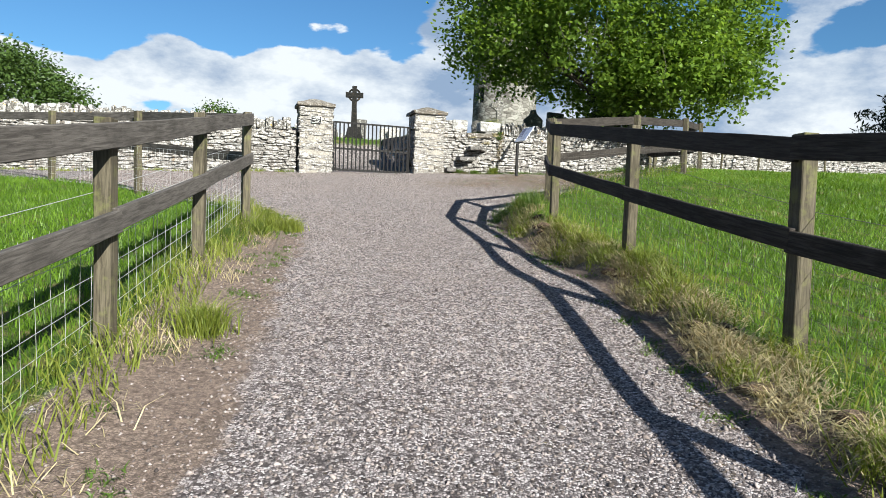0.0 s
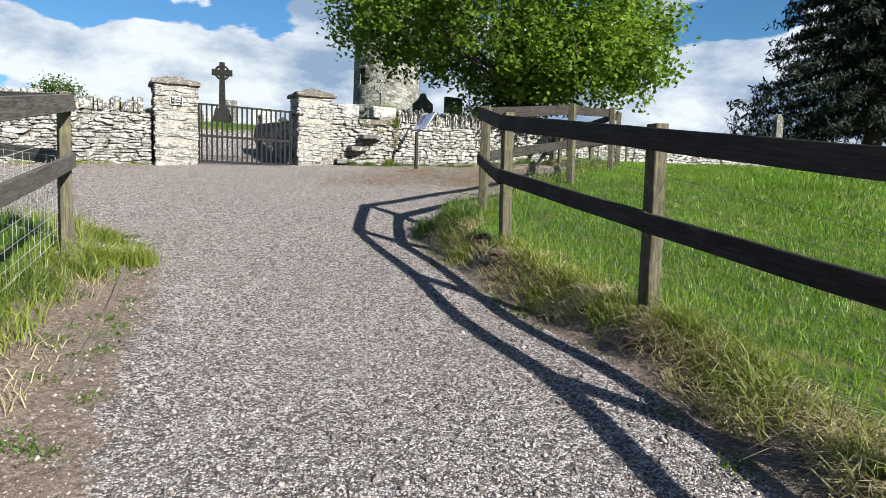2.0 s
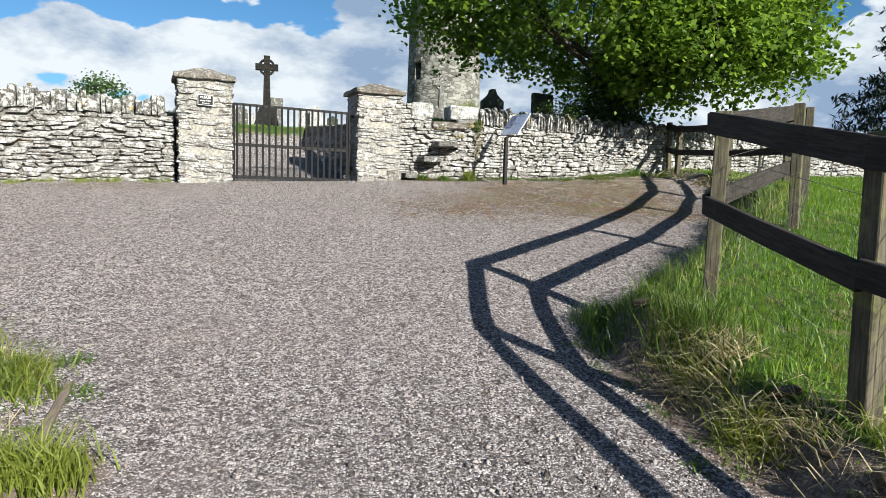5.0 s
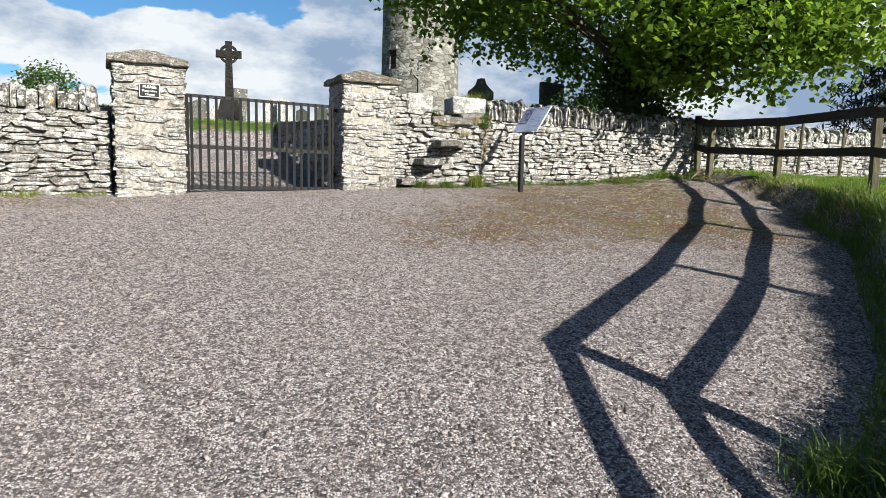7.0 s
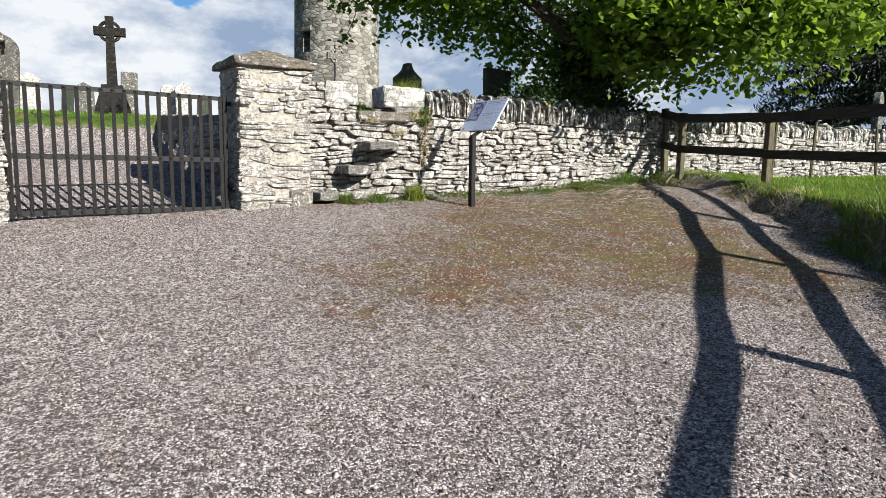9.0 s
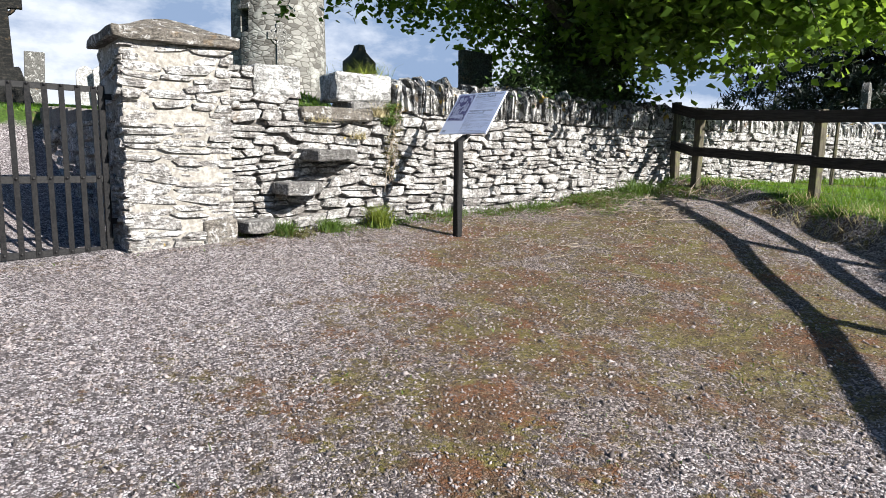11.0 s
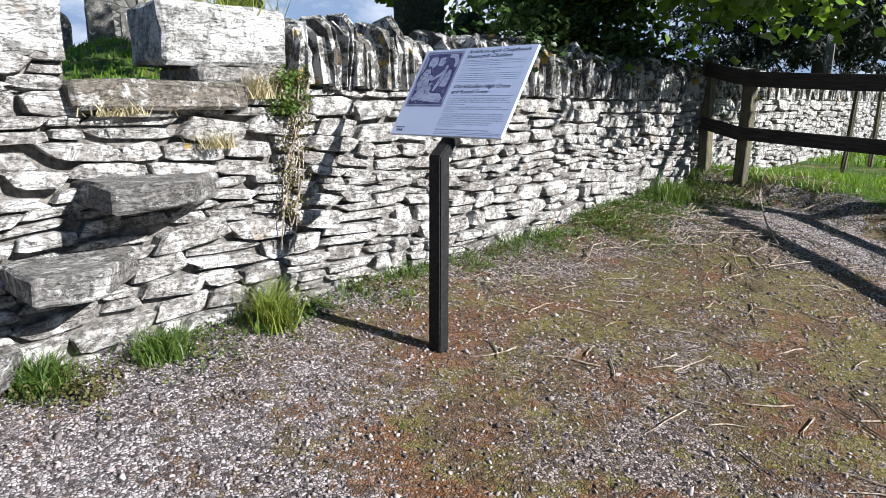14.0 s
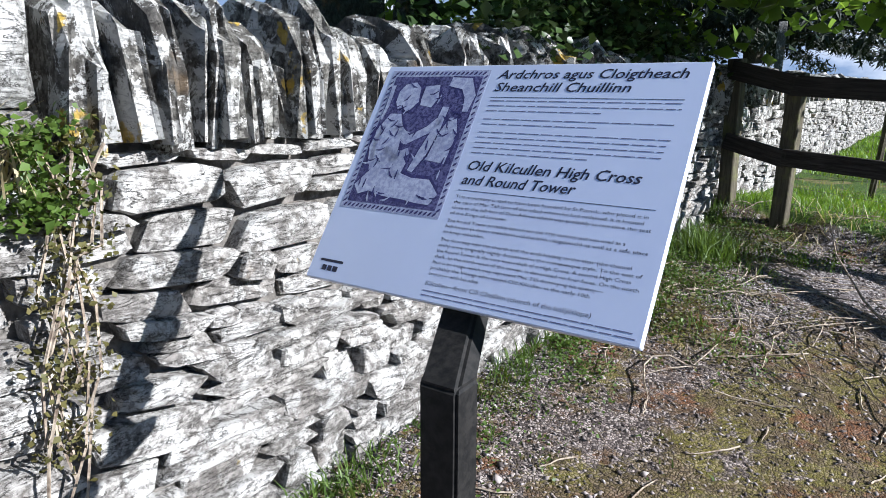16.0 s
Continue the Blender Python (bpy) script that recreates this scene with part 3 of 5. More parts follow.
def put_coping(parent, s0, s1, z, height, thick, seed, d=0.03, deep=0.5, lean=0.0):
    r = random.Random(seed)
    s = s0
    while s < s1:
        w = r.uniform(*thick)
        h = height * r.uniform(0.62, 1.15)
        ob = bpy.data.objects.new("coping_stone", r.choice(SLAB_MESH))
        scene.collection.objects.link(ob)
        ob.parent = parent
        ob.matrix_world = WM @ Matrix.Translation((s + w / 2, -d + deep / 2 + r.uniform(-.03, .03), z(s) - 0.01)) @ Euler((radians(r.uniform(-4, 4)), radians(r.uniform(-6, 6) + lean), radians(r.uniform(-6, 6)))).to_matrix().to_4x4() @ Matrix.Diagonal((w * r.uniform(.9, 1.15), deep * r.uniform(.85, 1.05), h, 1))
        s += w * r.uniform(0.98, 1.12)


def wall_core(name, s0, s1, d0, d1, z0, z1, label, mat=M_CORE):
    bm = bmesh.new()
    box(bm, WM @ Matrix.Translation(((s0 + s1) / 2, -(d0 + d1) / 2, (z0 + z1) / 2)), s1 - s0, abs(d1 - d0), z1 - z0)
    bmesh.ops.subdivide_edges(bm, edges=[e for e in bm.edges if e.calc_length() > 1], cuts=12, use_grid_fill=True)
    jitter(bm, 0.012, 6)
    ob = part(name, bm, mat)
    return tagged(ob, label, "wall", kind="structure")


def base_at(s, d=0.05):
    p = wp(s, d)
    return ground_z(p.x, p.y)


# ---- churchyard wall ----
wall_r = wall_core("wall_stile", 0.0, 7.35, -0.46, -0.065, 1.9, 3.66, "pale lichened rubble stone churchyard wall with projecting stile steps")
wall_f = wall_core("wall_far", 7.35, 26.0, -0.46, -0.065, 1.9, 3.66, "sunlit rubble stone churchyard wall beside the field")
wall_l = wall_core("wall_left", -30.0, -4.32, -0.46, -0.065, 1.2, 3.44, "rubble stone churchyard wall with upright coping stones")
put_coping(wall_r, 1.97, 7.3, lambda s: 3.67 - 0.012 * (s - 2), 0.40, (0.026, 0.065), 11)
put_coping(wall_f, 7.35, 25.5, lambda s: 3.65, 0.37, (0.08, 0.16), 12)
put_coping(wall_l, -24.0, -4.45, lambda s: 3.45, 0.37, (0.07, 0.15), 13)

# end of the wall beside the stile, higher, and the bed of the stile
bm = bmesh.new()
box(bm, WM @ Matrix.Translation((0.42, 0.245, 3.80)), 0.80, 0.40, 0.38)
child(part("wall_end", bm, M_CORE), wall_r)


def block_part(name, s, d, z, sx, sy, sz, seed, mat, parent, label="", amount=0.018, rz=0.0, ry=0.0):
    ob = part(name, rough_block(sx, sy, sz, seed, amount), mat, parent, label)
    ob.matrix_world = WM @ Matrix.Translation((s, -d, z)) @ Euler((0, radians(ry), radians(rz))).to_matrix().to_4x4()
    return ob


block_part("end_block", 0.58, -0.22, 3.90, 0.47, 0.46, 0.30, 3, M_SLAB, wall_r, "large pale squared stone")
block_part("perched_block", 1.60, -0.24, 3.90, 0.66, 0.46, 0.30, 5, M_SLAB, wall_r, "large white squared stone", rz=-4)
block_part("bed_stone", 1.66, -0.22, 3.705, 0.5, 0.46, 0.09, 8, M_STEP, wall_r)
block_part("stile_sill", 1.22, -0.18, 3.60, 0.84, 0.52, 0.13, 6, M_CAP, wall_r, "worn pale sill of the stile")


def wedge_step(s0, s1, z, thick, reach, seed):
    """A through-stone that juts from the wall, its far end tapering back."""
    bm = bmesh.new()
    low, top = [], []
    for s, d in ((s0, -0.2), (s0 + 0.02, reach * 0.95), (s0 + (s1 - s0) * 0.55, reach), (s1, reach * 0.25), (s1 + 0.05, -0.2)):
        low.append(bm.verts.new((s, -d, z - thick)))
        top.append(bm.verts.new((s, -d, z)))
    bm.faces.new(top)
    bm.faces.new(low[::-1])
    for k in range(5):
        n = (k + 1) % 5
        bm.faces.new((low[k], low[n], top[n], top[k]))
    bmesh.ops.bevel(bm, geom=bm.edges[:], offset=0.012, segments=1, affect="EDGES")
    bmesh.ops.subdivide_edges(bm, edges=[e for e in bm.edges if e.calc_length() > 0.1], cuts=3, use_grid_fill=True)
    jitter(bm, 0.02, 6, seed)
    jitter(bm, 0.01, 20, seed)
    ob = part("step", bm, M_STEP, wall_r, "projecting grey stone step")
    ob.matrix_world = WM.copy()


wedge_step(0.10, 0.50, 2.56, 0.12, 0.30, 1)
wedge_step(0.48, 1.00, 2.91, 0.11, 0.38, 2)
wedge_step(0.80, 1.42, 3.24, 0.11, 0.40, 3)

# ---- gate pillars ----
def pillar(name, s0, s1, ztop, label):
    zb = base_at((s0 + s1) / 2, 0.25) - 0.15
    d1, d0 = 0.23, -0.62
    ob = wall_core(name, s0 + 0.016, s1 - 0.016, d0 + 0.016, d1 - 0.016, zb, ztop, label, M_LIME)
    tagged(ob, category="gate pillar")
    bm = bmesh.new()
    w, dd = s1 - s0 + 0.14, d1 - d0 + 0.14
    m = WM @ Matrix.Translation(((s0 + s1) / 2, -(d0 + d1) / 2, ztop))
    box(bm, m @ Matrix.Translation((0, 0, 0.045)), w, dd, 0.09, 0.012)
    top = bmesh.ops.create_cone(bm, cap_ends=True, segments=4, radius1=0.7071, radius2=0.06, depth=0.17, matrix=m @ Matrix.Translation((0, 0, 0.17)) @ Matrix.Diagonal((w * 0.96, dd * 0.96, 1, 1)) @ Matrix.Rotation(math.pi / 4, 4, "Z"))
    bmesh.ops.subdivide_edges(bm, edges=[e for e in bm.edges if e.calc_length() > 0.2], cuts=5, use_grid_fill=True)
    jitter(bm, 0.02, 5, s0)
    jitter(bm, 0.012, 15, s0)
    child(part("cap", bm, M_CAP, None, "weathered low pyramid capstone"), ob)
    return ob


PIL_R = pillar("pillar_right", -0.90, 0.03, 4.12, "square rubble stone gate pillar with weathered capstone")
PIL_L = pillar("pillar_left", -4.27, -3.32, 4.12, "square rubble stone gate pillar carrying a small notice")

# ---- iron gate ----
gate = empty("gate", wp(-3.28, 0.1, 2.3), "closed black iron bar gate between stone pillars", "gate")
GA, GB = Vector((-3.29, 0.12, 0)), Vector((-0.99, -0.06, 0))


def gp(f, z, off=0.0):
    q = GA.lerp(GB, f)
    return wp(q.x, q.y + off, z)


def bar_between(name, p, q, w, t, mat, parent, label=""):
    v = q - p
    bm = bmesh.new()
    box(bm, Matrix(), v.length, t, w, min(w, t) * 0.2)
    ob = part(name, bm, mat, None, label)
    ob.matrix_world = Matrix.Translation((p + q) / 2) @ v.to_track_quat("X", "Z").to_matrix().to_4x4()
    return child(ob, parent)


GZ0, GZ1 = 2.37, 3.73
for nm, z, w in (("top_rail", GZ1, 0.05), ("middle_rail", 2.98, 0.06), ("bottom_rail", GZ0, 0.06)):
    bar_between(nm, gp(0, z), gp(1, z - 0.015), w, 0.014, M_IRON, gate)
for i in range(19):
    f = (i + 0.5) / 19
    upright = bar_between("bar", gp(f, GZ0 - 0.04, 0.014), gp(f, GZ1 + 0.01, 0.014), 0.042, 0.012, M_IRON, gate)
    for z in (GZ1, 2.98, GZ0):
        bm = bmesh.new()
        bmesh.ops.create_uvsphere(bm, u_segments=8, v_segments=4, radius=0.013, matrix=Matrix.Translation(gp(f, z, 0.022)))
        child(part("rivet", bm, M_IRON), upright)
bar_between("hanging_stile", gp(1, GZ0 - 0.06), gp(1, GZ1 + 0.02), 0.055, 0.05, M_IRON, gate)
bar_between("latch_stile", gp(0, GZ0 - 0.06), gp(0, GZ1 + 0.02), 0.05, 0.02, M_IRON, gate)
bm = bmesh.new()
tube(bm, [gp(0.97 + 0.03 * math.sin(a), GZ1 - 0.10 - 0.1 + 0.1 * math.cos(a)) + Vector((0, 0, 0.09)) for a in [k * math.pi / 16 for k in range(9)]], [0.014] * 9)
child(part("corner_brace", bm, M_IRON), gate)
for z in (2.6, 3.66):
    bar_between("hinge", gp(1, z), gp(1.045, z), 0.05, 0.03, M_IRON, gate)

# ---- notice on the pillar ----
notice = empty("notice", wp(-3.80, 0.25, 3.74), "small black notice with white lettering on the pillar", "sign")


def text_mesh(name, body, size, m, mat, parent, align="LEFT", shear=0.0, label="", thick=0.0006, bold=0.0, fit=None):
    cu = bpy.data.curves.new(name, "FONT")
    cu.body, cu.size, cu.align_x, cu.align_y, cu.shear, cu.extrude, cu.offset = body, size, align, "TOP", shear, thick, bold
    cu.resolution_u = 2
    tmp = bpy.data.objects.new(name, cu)
    me = bpy.data.meshes.new_from_object(tmp)
    bpy.data.objects.remove(tmp)
    me.materials.clear()
    me.materials.append(mat)
    ob = new(name, me)
    if fit:
        m = m @ Matrix.Diagonal((fit / max(v.co.x for v in me.vertices), 1, 1, 1))
    ob.matrix_world = m
    child(ob, parent)
    if label:
        tagged(ob, label)
    return ob


def on_face(s, d, z):
    return WM @ Matrix.Translation((s, -d, z)) @ Matrix.Rotation(math.pi / 2, 4, "X")


bm = bmesh.new()
box(bm, WM @ Matrix.Translation((-3.80, -0.292, 3.74)), 0.27, 0.012, 0.19, 0.003)
child(part("rim", bm, M_WHITE, None, "white rim"), notice)
bm = bmesh.new()
box(bm, WM @ Matrix.Translation((-3.80, -0.298, 3.74)), 0.25, 0.012, 0.17, 0.002)
plate = child(part("plate", bm, M_IRON, None, "black plate"), notice)
text_mesh("lettering", "PLEASE", 0.058, on_face(-3.80, 0.3055, 3.815), M_WHITE, plate, "CENTER", bold=0.001)
text_mesh("lettering", "Keep Gate", 0.044, on_face(-3.80, 0.3055, 3.752), M_WHITE, plate, "CENTER")
text_mesh("lettering", "Closed", 0.044, on_face(-3.80, 0.3055, 3.702), M_WHITE, plate, "CENTER")

# ---- fences ----
FENCE_R = [(2.60, -1.6, -0.12), (2.45, 1.25, 0.20), (2.21, 4.05, 0.52), (1.90, 6.62, 0.99), (1.55, 9.03, 1.33), (1.76, 10.78, 1.61), (3.70, 12.7, 1.97), (5.45, 15.0, 2.27), (6.65, 17.2, 2.48), (7.22, 20.05, 2.60), (7.02, 21.97, 2.74), (7.0, 22.45, 2.80)]
FENCE_L = [(-1.55, -0.6, -0.1), (-1.80, 1.7, 0.20), (-2.0, 4.0, 0.51), (-2.25, 6.26, 0.84), (-2.62, 9.03, 1.22), (-5.3, 11.75, 1.50), (-7.75, 13.4, 1.66), (-10.2, 15.0, 1.82), (-12.7, 16.6, 1.95)]


def fence(name, posts, side, top, low, label, lifts, breaks=(), wires=True, wire=M_WIRE, gauge=1.0, board=M_RAIL_SHADED):
    root = empty(name, posts[0], label, "fence")
    for i, (x, y, z) in enumerate(posts):
        a = Vector(posts[max(i - 1, 0)])
        b = Vector(posts[min(i + 1, len(posts) - 1)])
        yaw = math.atan2((b - a).y, (b - a).x)
        bm = bmesh.new()
        h = top + lifts[i] + 0.02 + 0.25
        box(bm, Matrix(), 0.118, 0.10, h, 0.006)
        bmesh.ops.subdivide_edges(bm, edges=[e for e in bm.edges if e.calc_length() > 0.5], cuts=5)
        jitter(bm, 0.006, 4, i)
        # the grain of the post runs upright
        bmesh.ops.rotate(bm, verts=bm.verts[:], cent=(0, 0, 0), matrix=Matrix.Rotation(math.pi / 2, 3, "Y"))
        ob = part("post", bm, M_POST)
        ob.matrix_world = Matrix.Translation((x, y, z - 0.25 + h / 2)) @ Euler((radians(random.uniform(-1, 1)), radians(random.uniform(-1, 1)), yaw)).to_matrix().to_4x4() @ Matrix.Rotation(-math.pi / 2, 4, "Y")
        child(ob, root)
        if i + 1 == len(posts):
            break
        p, q = Vector(posts[i]), Vector(posts[i + 1])
        run = (q - p)
        out = Vector((run.y, -run.x, 0)).normalized() * side
        for h, wide in ((top - 0.075, 0.15), (low, 0.135)):
            c = [p + out * 0.073 + Vector((0, 0, h + lifts[i] + random.uniform(-.012, .012))), q + out * 0.073 + Vector((0, 0, h + lifts[i + 1] + random.uniform(-.012, .012)))]
            v = c[1] - c[0]
            bm = bmesh.new()
            box(bm, Matrix(), v.length + 0.04, 0.042, wide, 0.005)
            bmesh.ops.subdivide_edges(bm, edges=[e for e in bm.edges if e.calc_length() > 0.5], cuts=9)
            jitter(bm, 0.007, 1.3, i + h)
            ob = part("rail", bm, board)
            ob.matrix_world = Matrix.Translation((c[0] + c[1]) / 2) @ v.to_track_quat("X", "Z").to_matrix().to_4x4()
            child(ob, root)
        if wires and i not in breaks:
            vs, fs = [], []

            def strand(a, b, r):
                t = (b - a).normalized()
                n1 = t.cross(Vector((0.3, 0.5, 0.81))).normalized()
                n2 = t.cross(n1)
                k = len(vs)
                for e in (a, b):
                    for w in (n1, (-n1 + n2 * 1.7) * 0.5, (-n1 - n2 * 1.7) * 0.5):
                        vs.append(tuple(e + w * r))
                for j in range(3):
                    n = (j + 1) % 3
                    fs.append((k + j, k + n, k + 3 + n, k + 3 + j))

            back = -out * 0.056
            for h in (0.05, 0.17, 0.30, 0.44, 0.60, 0.78):
                strand(p + back + Vector((0, 0, h)), q + back + Vector((0, 0, h - random.uniform(0, .03))), 0.0018 * gauge)
            strand(p + back + Vector((0, 0, 0.93)), q + back + Vector((0, 0, 0.92)), 0.0025)
            cnt = int(run.length / 0.155)
            for k in range(cnt):
                e = p.lerp(q, (k + 0.5) / cnt) + back
                strand(e + Vector((0, 0, 0.03)), e + Vector((random.uniform(-.02, .02), 0, 0.78)), 0.0013 * gauge)
            child(mesh_np("wire_netting", vs, fs, wire, None, "galvanised stock netting"), root)
    return root


# rail colours carry shade on the right fence and sunlight on the left
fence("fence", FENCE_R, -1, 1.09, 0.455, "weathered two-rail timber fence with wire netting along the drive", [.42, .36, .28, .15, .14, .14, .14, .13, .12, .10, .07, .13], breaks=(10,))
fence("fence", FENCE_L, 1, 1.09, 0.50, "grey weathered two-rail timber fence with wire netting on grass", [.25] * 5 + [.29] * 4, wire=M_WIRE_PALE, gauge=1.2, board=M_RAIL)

# stakes of the field fence close to the wall
for s in (9.4, 10.9, 13.8, 16.6, 19.5):
    p = wp(s, 1.0)
    z = ground_z(p.x, p.y)
    bm = bmesh.new()
    tube(bm, [(0, 0, -0.2), (0.01, 0, 0.5), (0.02, 0.01, 1.22)], [0.035, 0.034, 0.03], 7)
    ob = part("stake", bm, M_POST)
    ob.location = (p.x, p.y, z)
    ob.rotation_euler = (random.uniform(-.05, .05), random.uniform(-.06, .06), 0)
    tagged(ob, "thin round wooden stake in the grass beside the wall", "fence stake", "stakes along the wall")

# ---- information sign ----
sign = empty("information_sign", (2.28, 20.13, ground_z(2.28, 20.13)), "tilted pale blue visitor information board on a black post", "sign")
BYAW, BTILT, BW, BH = -1.231, 0.97, 0.716, 0.525
BE = Vector((math.cos(BYAW), math.sin(BYAW), 0))
BF = Vector((-math.sin(BYAW), math.cos(BYAW), 0))
BU = BF * math.cos(BTILT) + Vector((0, 0, math.sin(BTILT)))
BN = BE.cross(BU)
B0 = Vector((2.357, 20.241, 3.416)) - BE * BW / 2
BM = Matrix(((BE.x, BU.x, BN.x, B0.x), (BE.y, BU.y, BN.y, B0.y), (BE.z, BU.z, BN.z, B0.z), (0, 0, 0, 1)))
bm = bmesh.new()
box(bm, BM @ Matrix.Translation((BW / 2, BH / 2, -0.008)), BW, BH, 0.016, 0.002)
panel = child(part("panel", bm, M_BOARD, None, "pale blue laminated panel"), sign)
bm = bmesh.new()
box(bm, BM @ Matrix.Translation((BW / 2, BH * 0.45, -0.022)), 0.16, 0.30, 0.012, 0.002)
child(part("bracket", bm, M_IRON), sign)
bm = bmesh.new()
pt = BM @ Vector((BW / 2 - 0.01, 0.05, -0.085))
zb = ground_z(2.28, 20.13)
ring = []
for c in ((2.28, 20.13, zb - 0.2), (2.285, 20.135, 3.33), (pt.x, pt.y, pt.z)):
    c = Vector(c)
    ring.append([bm.verts.new(c + BE * a + BF * b) for a, b in ((-.038, -.035), (.038, -.035), (.038, .035), (-.038, .035))])
for a, b in zip(ring, ring[1:]):
    for k in range(4):
        bm.faces.new((a[k], a[(k + 1) % 4], b[(k + 1) % 4], b[k]))
bm.faces.new(ring[-1])
bmesh.ops.bevel(bm, geom=bm.edges[:], offset=0.006, segments=2, affect="EDGES")
child(part("signpost", bm, M_IRON, None, "black square metal post"), sign)


def on_board(u, v, lift=0.0004):
    """u, v: shares of the panel's width and of its height from the top."""
    return BM @ Matrix.Translation((u * BW, (1 - v) * BH, lift))


def print_line(body, u, v, size, width=None, shear=0.25, bold=0.0, mat=M_INK):
    text_mesh("lettering", body, size, on_board(u, v), mat, panel, "LEFT", shear, thick=0.0, bold=bold, fit=width and width * BW)


print_line("Ardchros agus Cloigtheach", 0.415, 0.020, 0.030, 0.535, bold=0.0003)
print_line("Sheanchill Chuillinn", 0.415, 0.078, 0.030, 0.40, bold=0.0003)
print_line("Old Kilcullen High Cross", 0.415, 0.424, 0.031, 0.49, bold=0.0003)
print_line("and Round Tower", 0.415, 0.484, 0.031, 0.335, bold=0.0003)
BODY = ["This monastery is said to have been founded by St Patrick, who placed it in",
        "the care of Mac Táil (son of the adze) whom he had ordained; it is located",
        "close to the hill-fort of Dún Ailinne which was probably at one time the seat",
        "of the Kings of Leinster.", "",
        "The Round Tower probably dates from the 11th century and was used as a",
        "bell-house (a direct translation of the Irish cloigtheach) as well as a safe place",
        "to keep valuables.", "",
        "The doorway into the church and the arch leading to the altar (the chancel",
        "arch) were originally highly decorated in the romanesque style. To the east of",
        "the Round Tower is the very worn shaft of a High Cross. A second High Cross",
        "shaft, to the north-west of the tower, is decorated on four faces. On the north",
        "face is an image which may represent Mac Táil destroying his enemy—",
        "probably the Vikings who raided Old Kilcullen in the early 10th",
        "century—with his adze."]
v_at = 0.575
for body in BODY:
    if body:
        print_line(body, 0.415, v_at, 0.0098, min(0.55, 0.55 * len(body) / 78), 0.0)
        v_at += 0.0225
    else:
        v_at += 0.009
print_line("Kilcullen—from Cill Chuillinn (church of the holly/slope)", 0.415, 0.920, 0.0125, 0.46, 0.1)


def bar(u0, u1, v0, v1, mat, name="print_bar", lift=0.0002):
    bm = bmesh.new()
    box(bm, on_board((u0 + u1) / 2, (v0 + v1) / 2, lift), (u1 - u0) * BW, (v1 - v0) * BH, 0.0003)
    child(part(name, bm, mat), panel)


bar(0.050, 0.066, 0.940, 0.962, M_INK, "logo_bar")
bar(0.070, 0.086, 0.940, 0.962, M_INK, "logo_bar")
bar(0.090, 0.108, 0.940, 0.962, M_INK, "logo_bar")


random.seed(21)
for n, v0 in ((3, 0.165), (2, 0.247), (5, 0.305)):
    for k in range(n):
        u, end = 0.415, 0.955 - (0.2 if k == n - 1 else random.uniform(0, 0.02))
        while u < end:
            w = random.uniform(0.018, 0.06)
            bar(u, min(u + w, end), v0 + k * 0.0225, v0 + k * 0.0225 + 0.0030, M_FAINT)
            u += w + 0.007
for v0 in (0.150, 0.556):
    bar(0.415, 0.955, v0, v0 + 0.0016, M_INK, "rule")
for k in range(2):
    u = 0.415
    while u < 0.95:
        w = random.uniform(0.015, 0.05)
        bar(u, u + w, 0.958 + k * 0.017, 0.9615 + k * 0.017, M_FAINT)
        u += w + 0.005
bar(0.035, 0.12, 0.915, 0.925, M_INK, "logo_mark")
# the printed picture: a carved stone panel, in plain shapes
bar(0.025, 0.385, 0.025, 0.685, M_LILAC, "print_border", 0.0002)
bar(0.045, 0.365, 0.055, 0.655, M_PURPLE, "print_ground", 0.0005)


def blob(pts, w, name="print_shape", mat=M_LILAC, lift=0.0009):
    """A rounded band of pale print through points given as shares of the panel."""
    bm = bmesh.new()
    vs = []
    for i, (u, v, k) in enumerate(pts):
        a, b = pts[max(i - 1, 0)], pts[min(i + 1, len(pts) - 1)]
        t = Vector(((b[0] - a[0]) * BW, -(b[1] - a[1]) * BH, 0)).normalized()
        n = Vector((-t.y, t.x, 0)) * w * k
        c = Vector((u * BW, (1 - v) * BH, lift))
        vs.append((bm.verts.new(BM @ (c + n)), bm.verts.new(BM @ (c - n))))
    for a, b in zip(vs, vs[1:]):
        bm.faces.new((a[0], a[1], b[1], b[0]))
    child(part(name, bm, mat), panel)


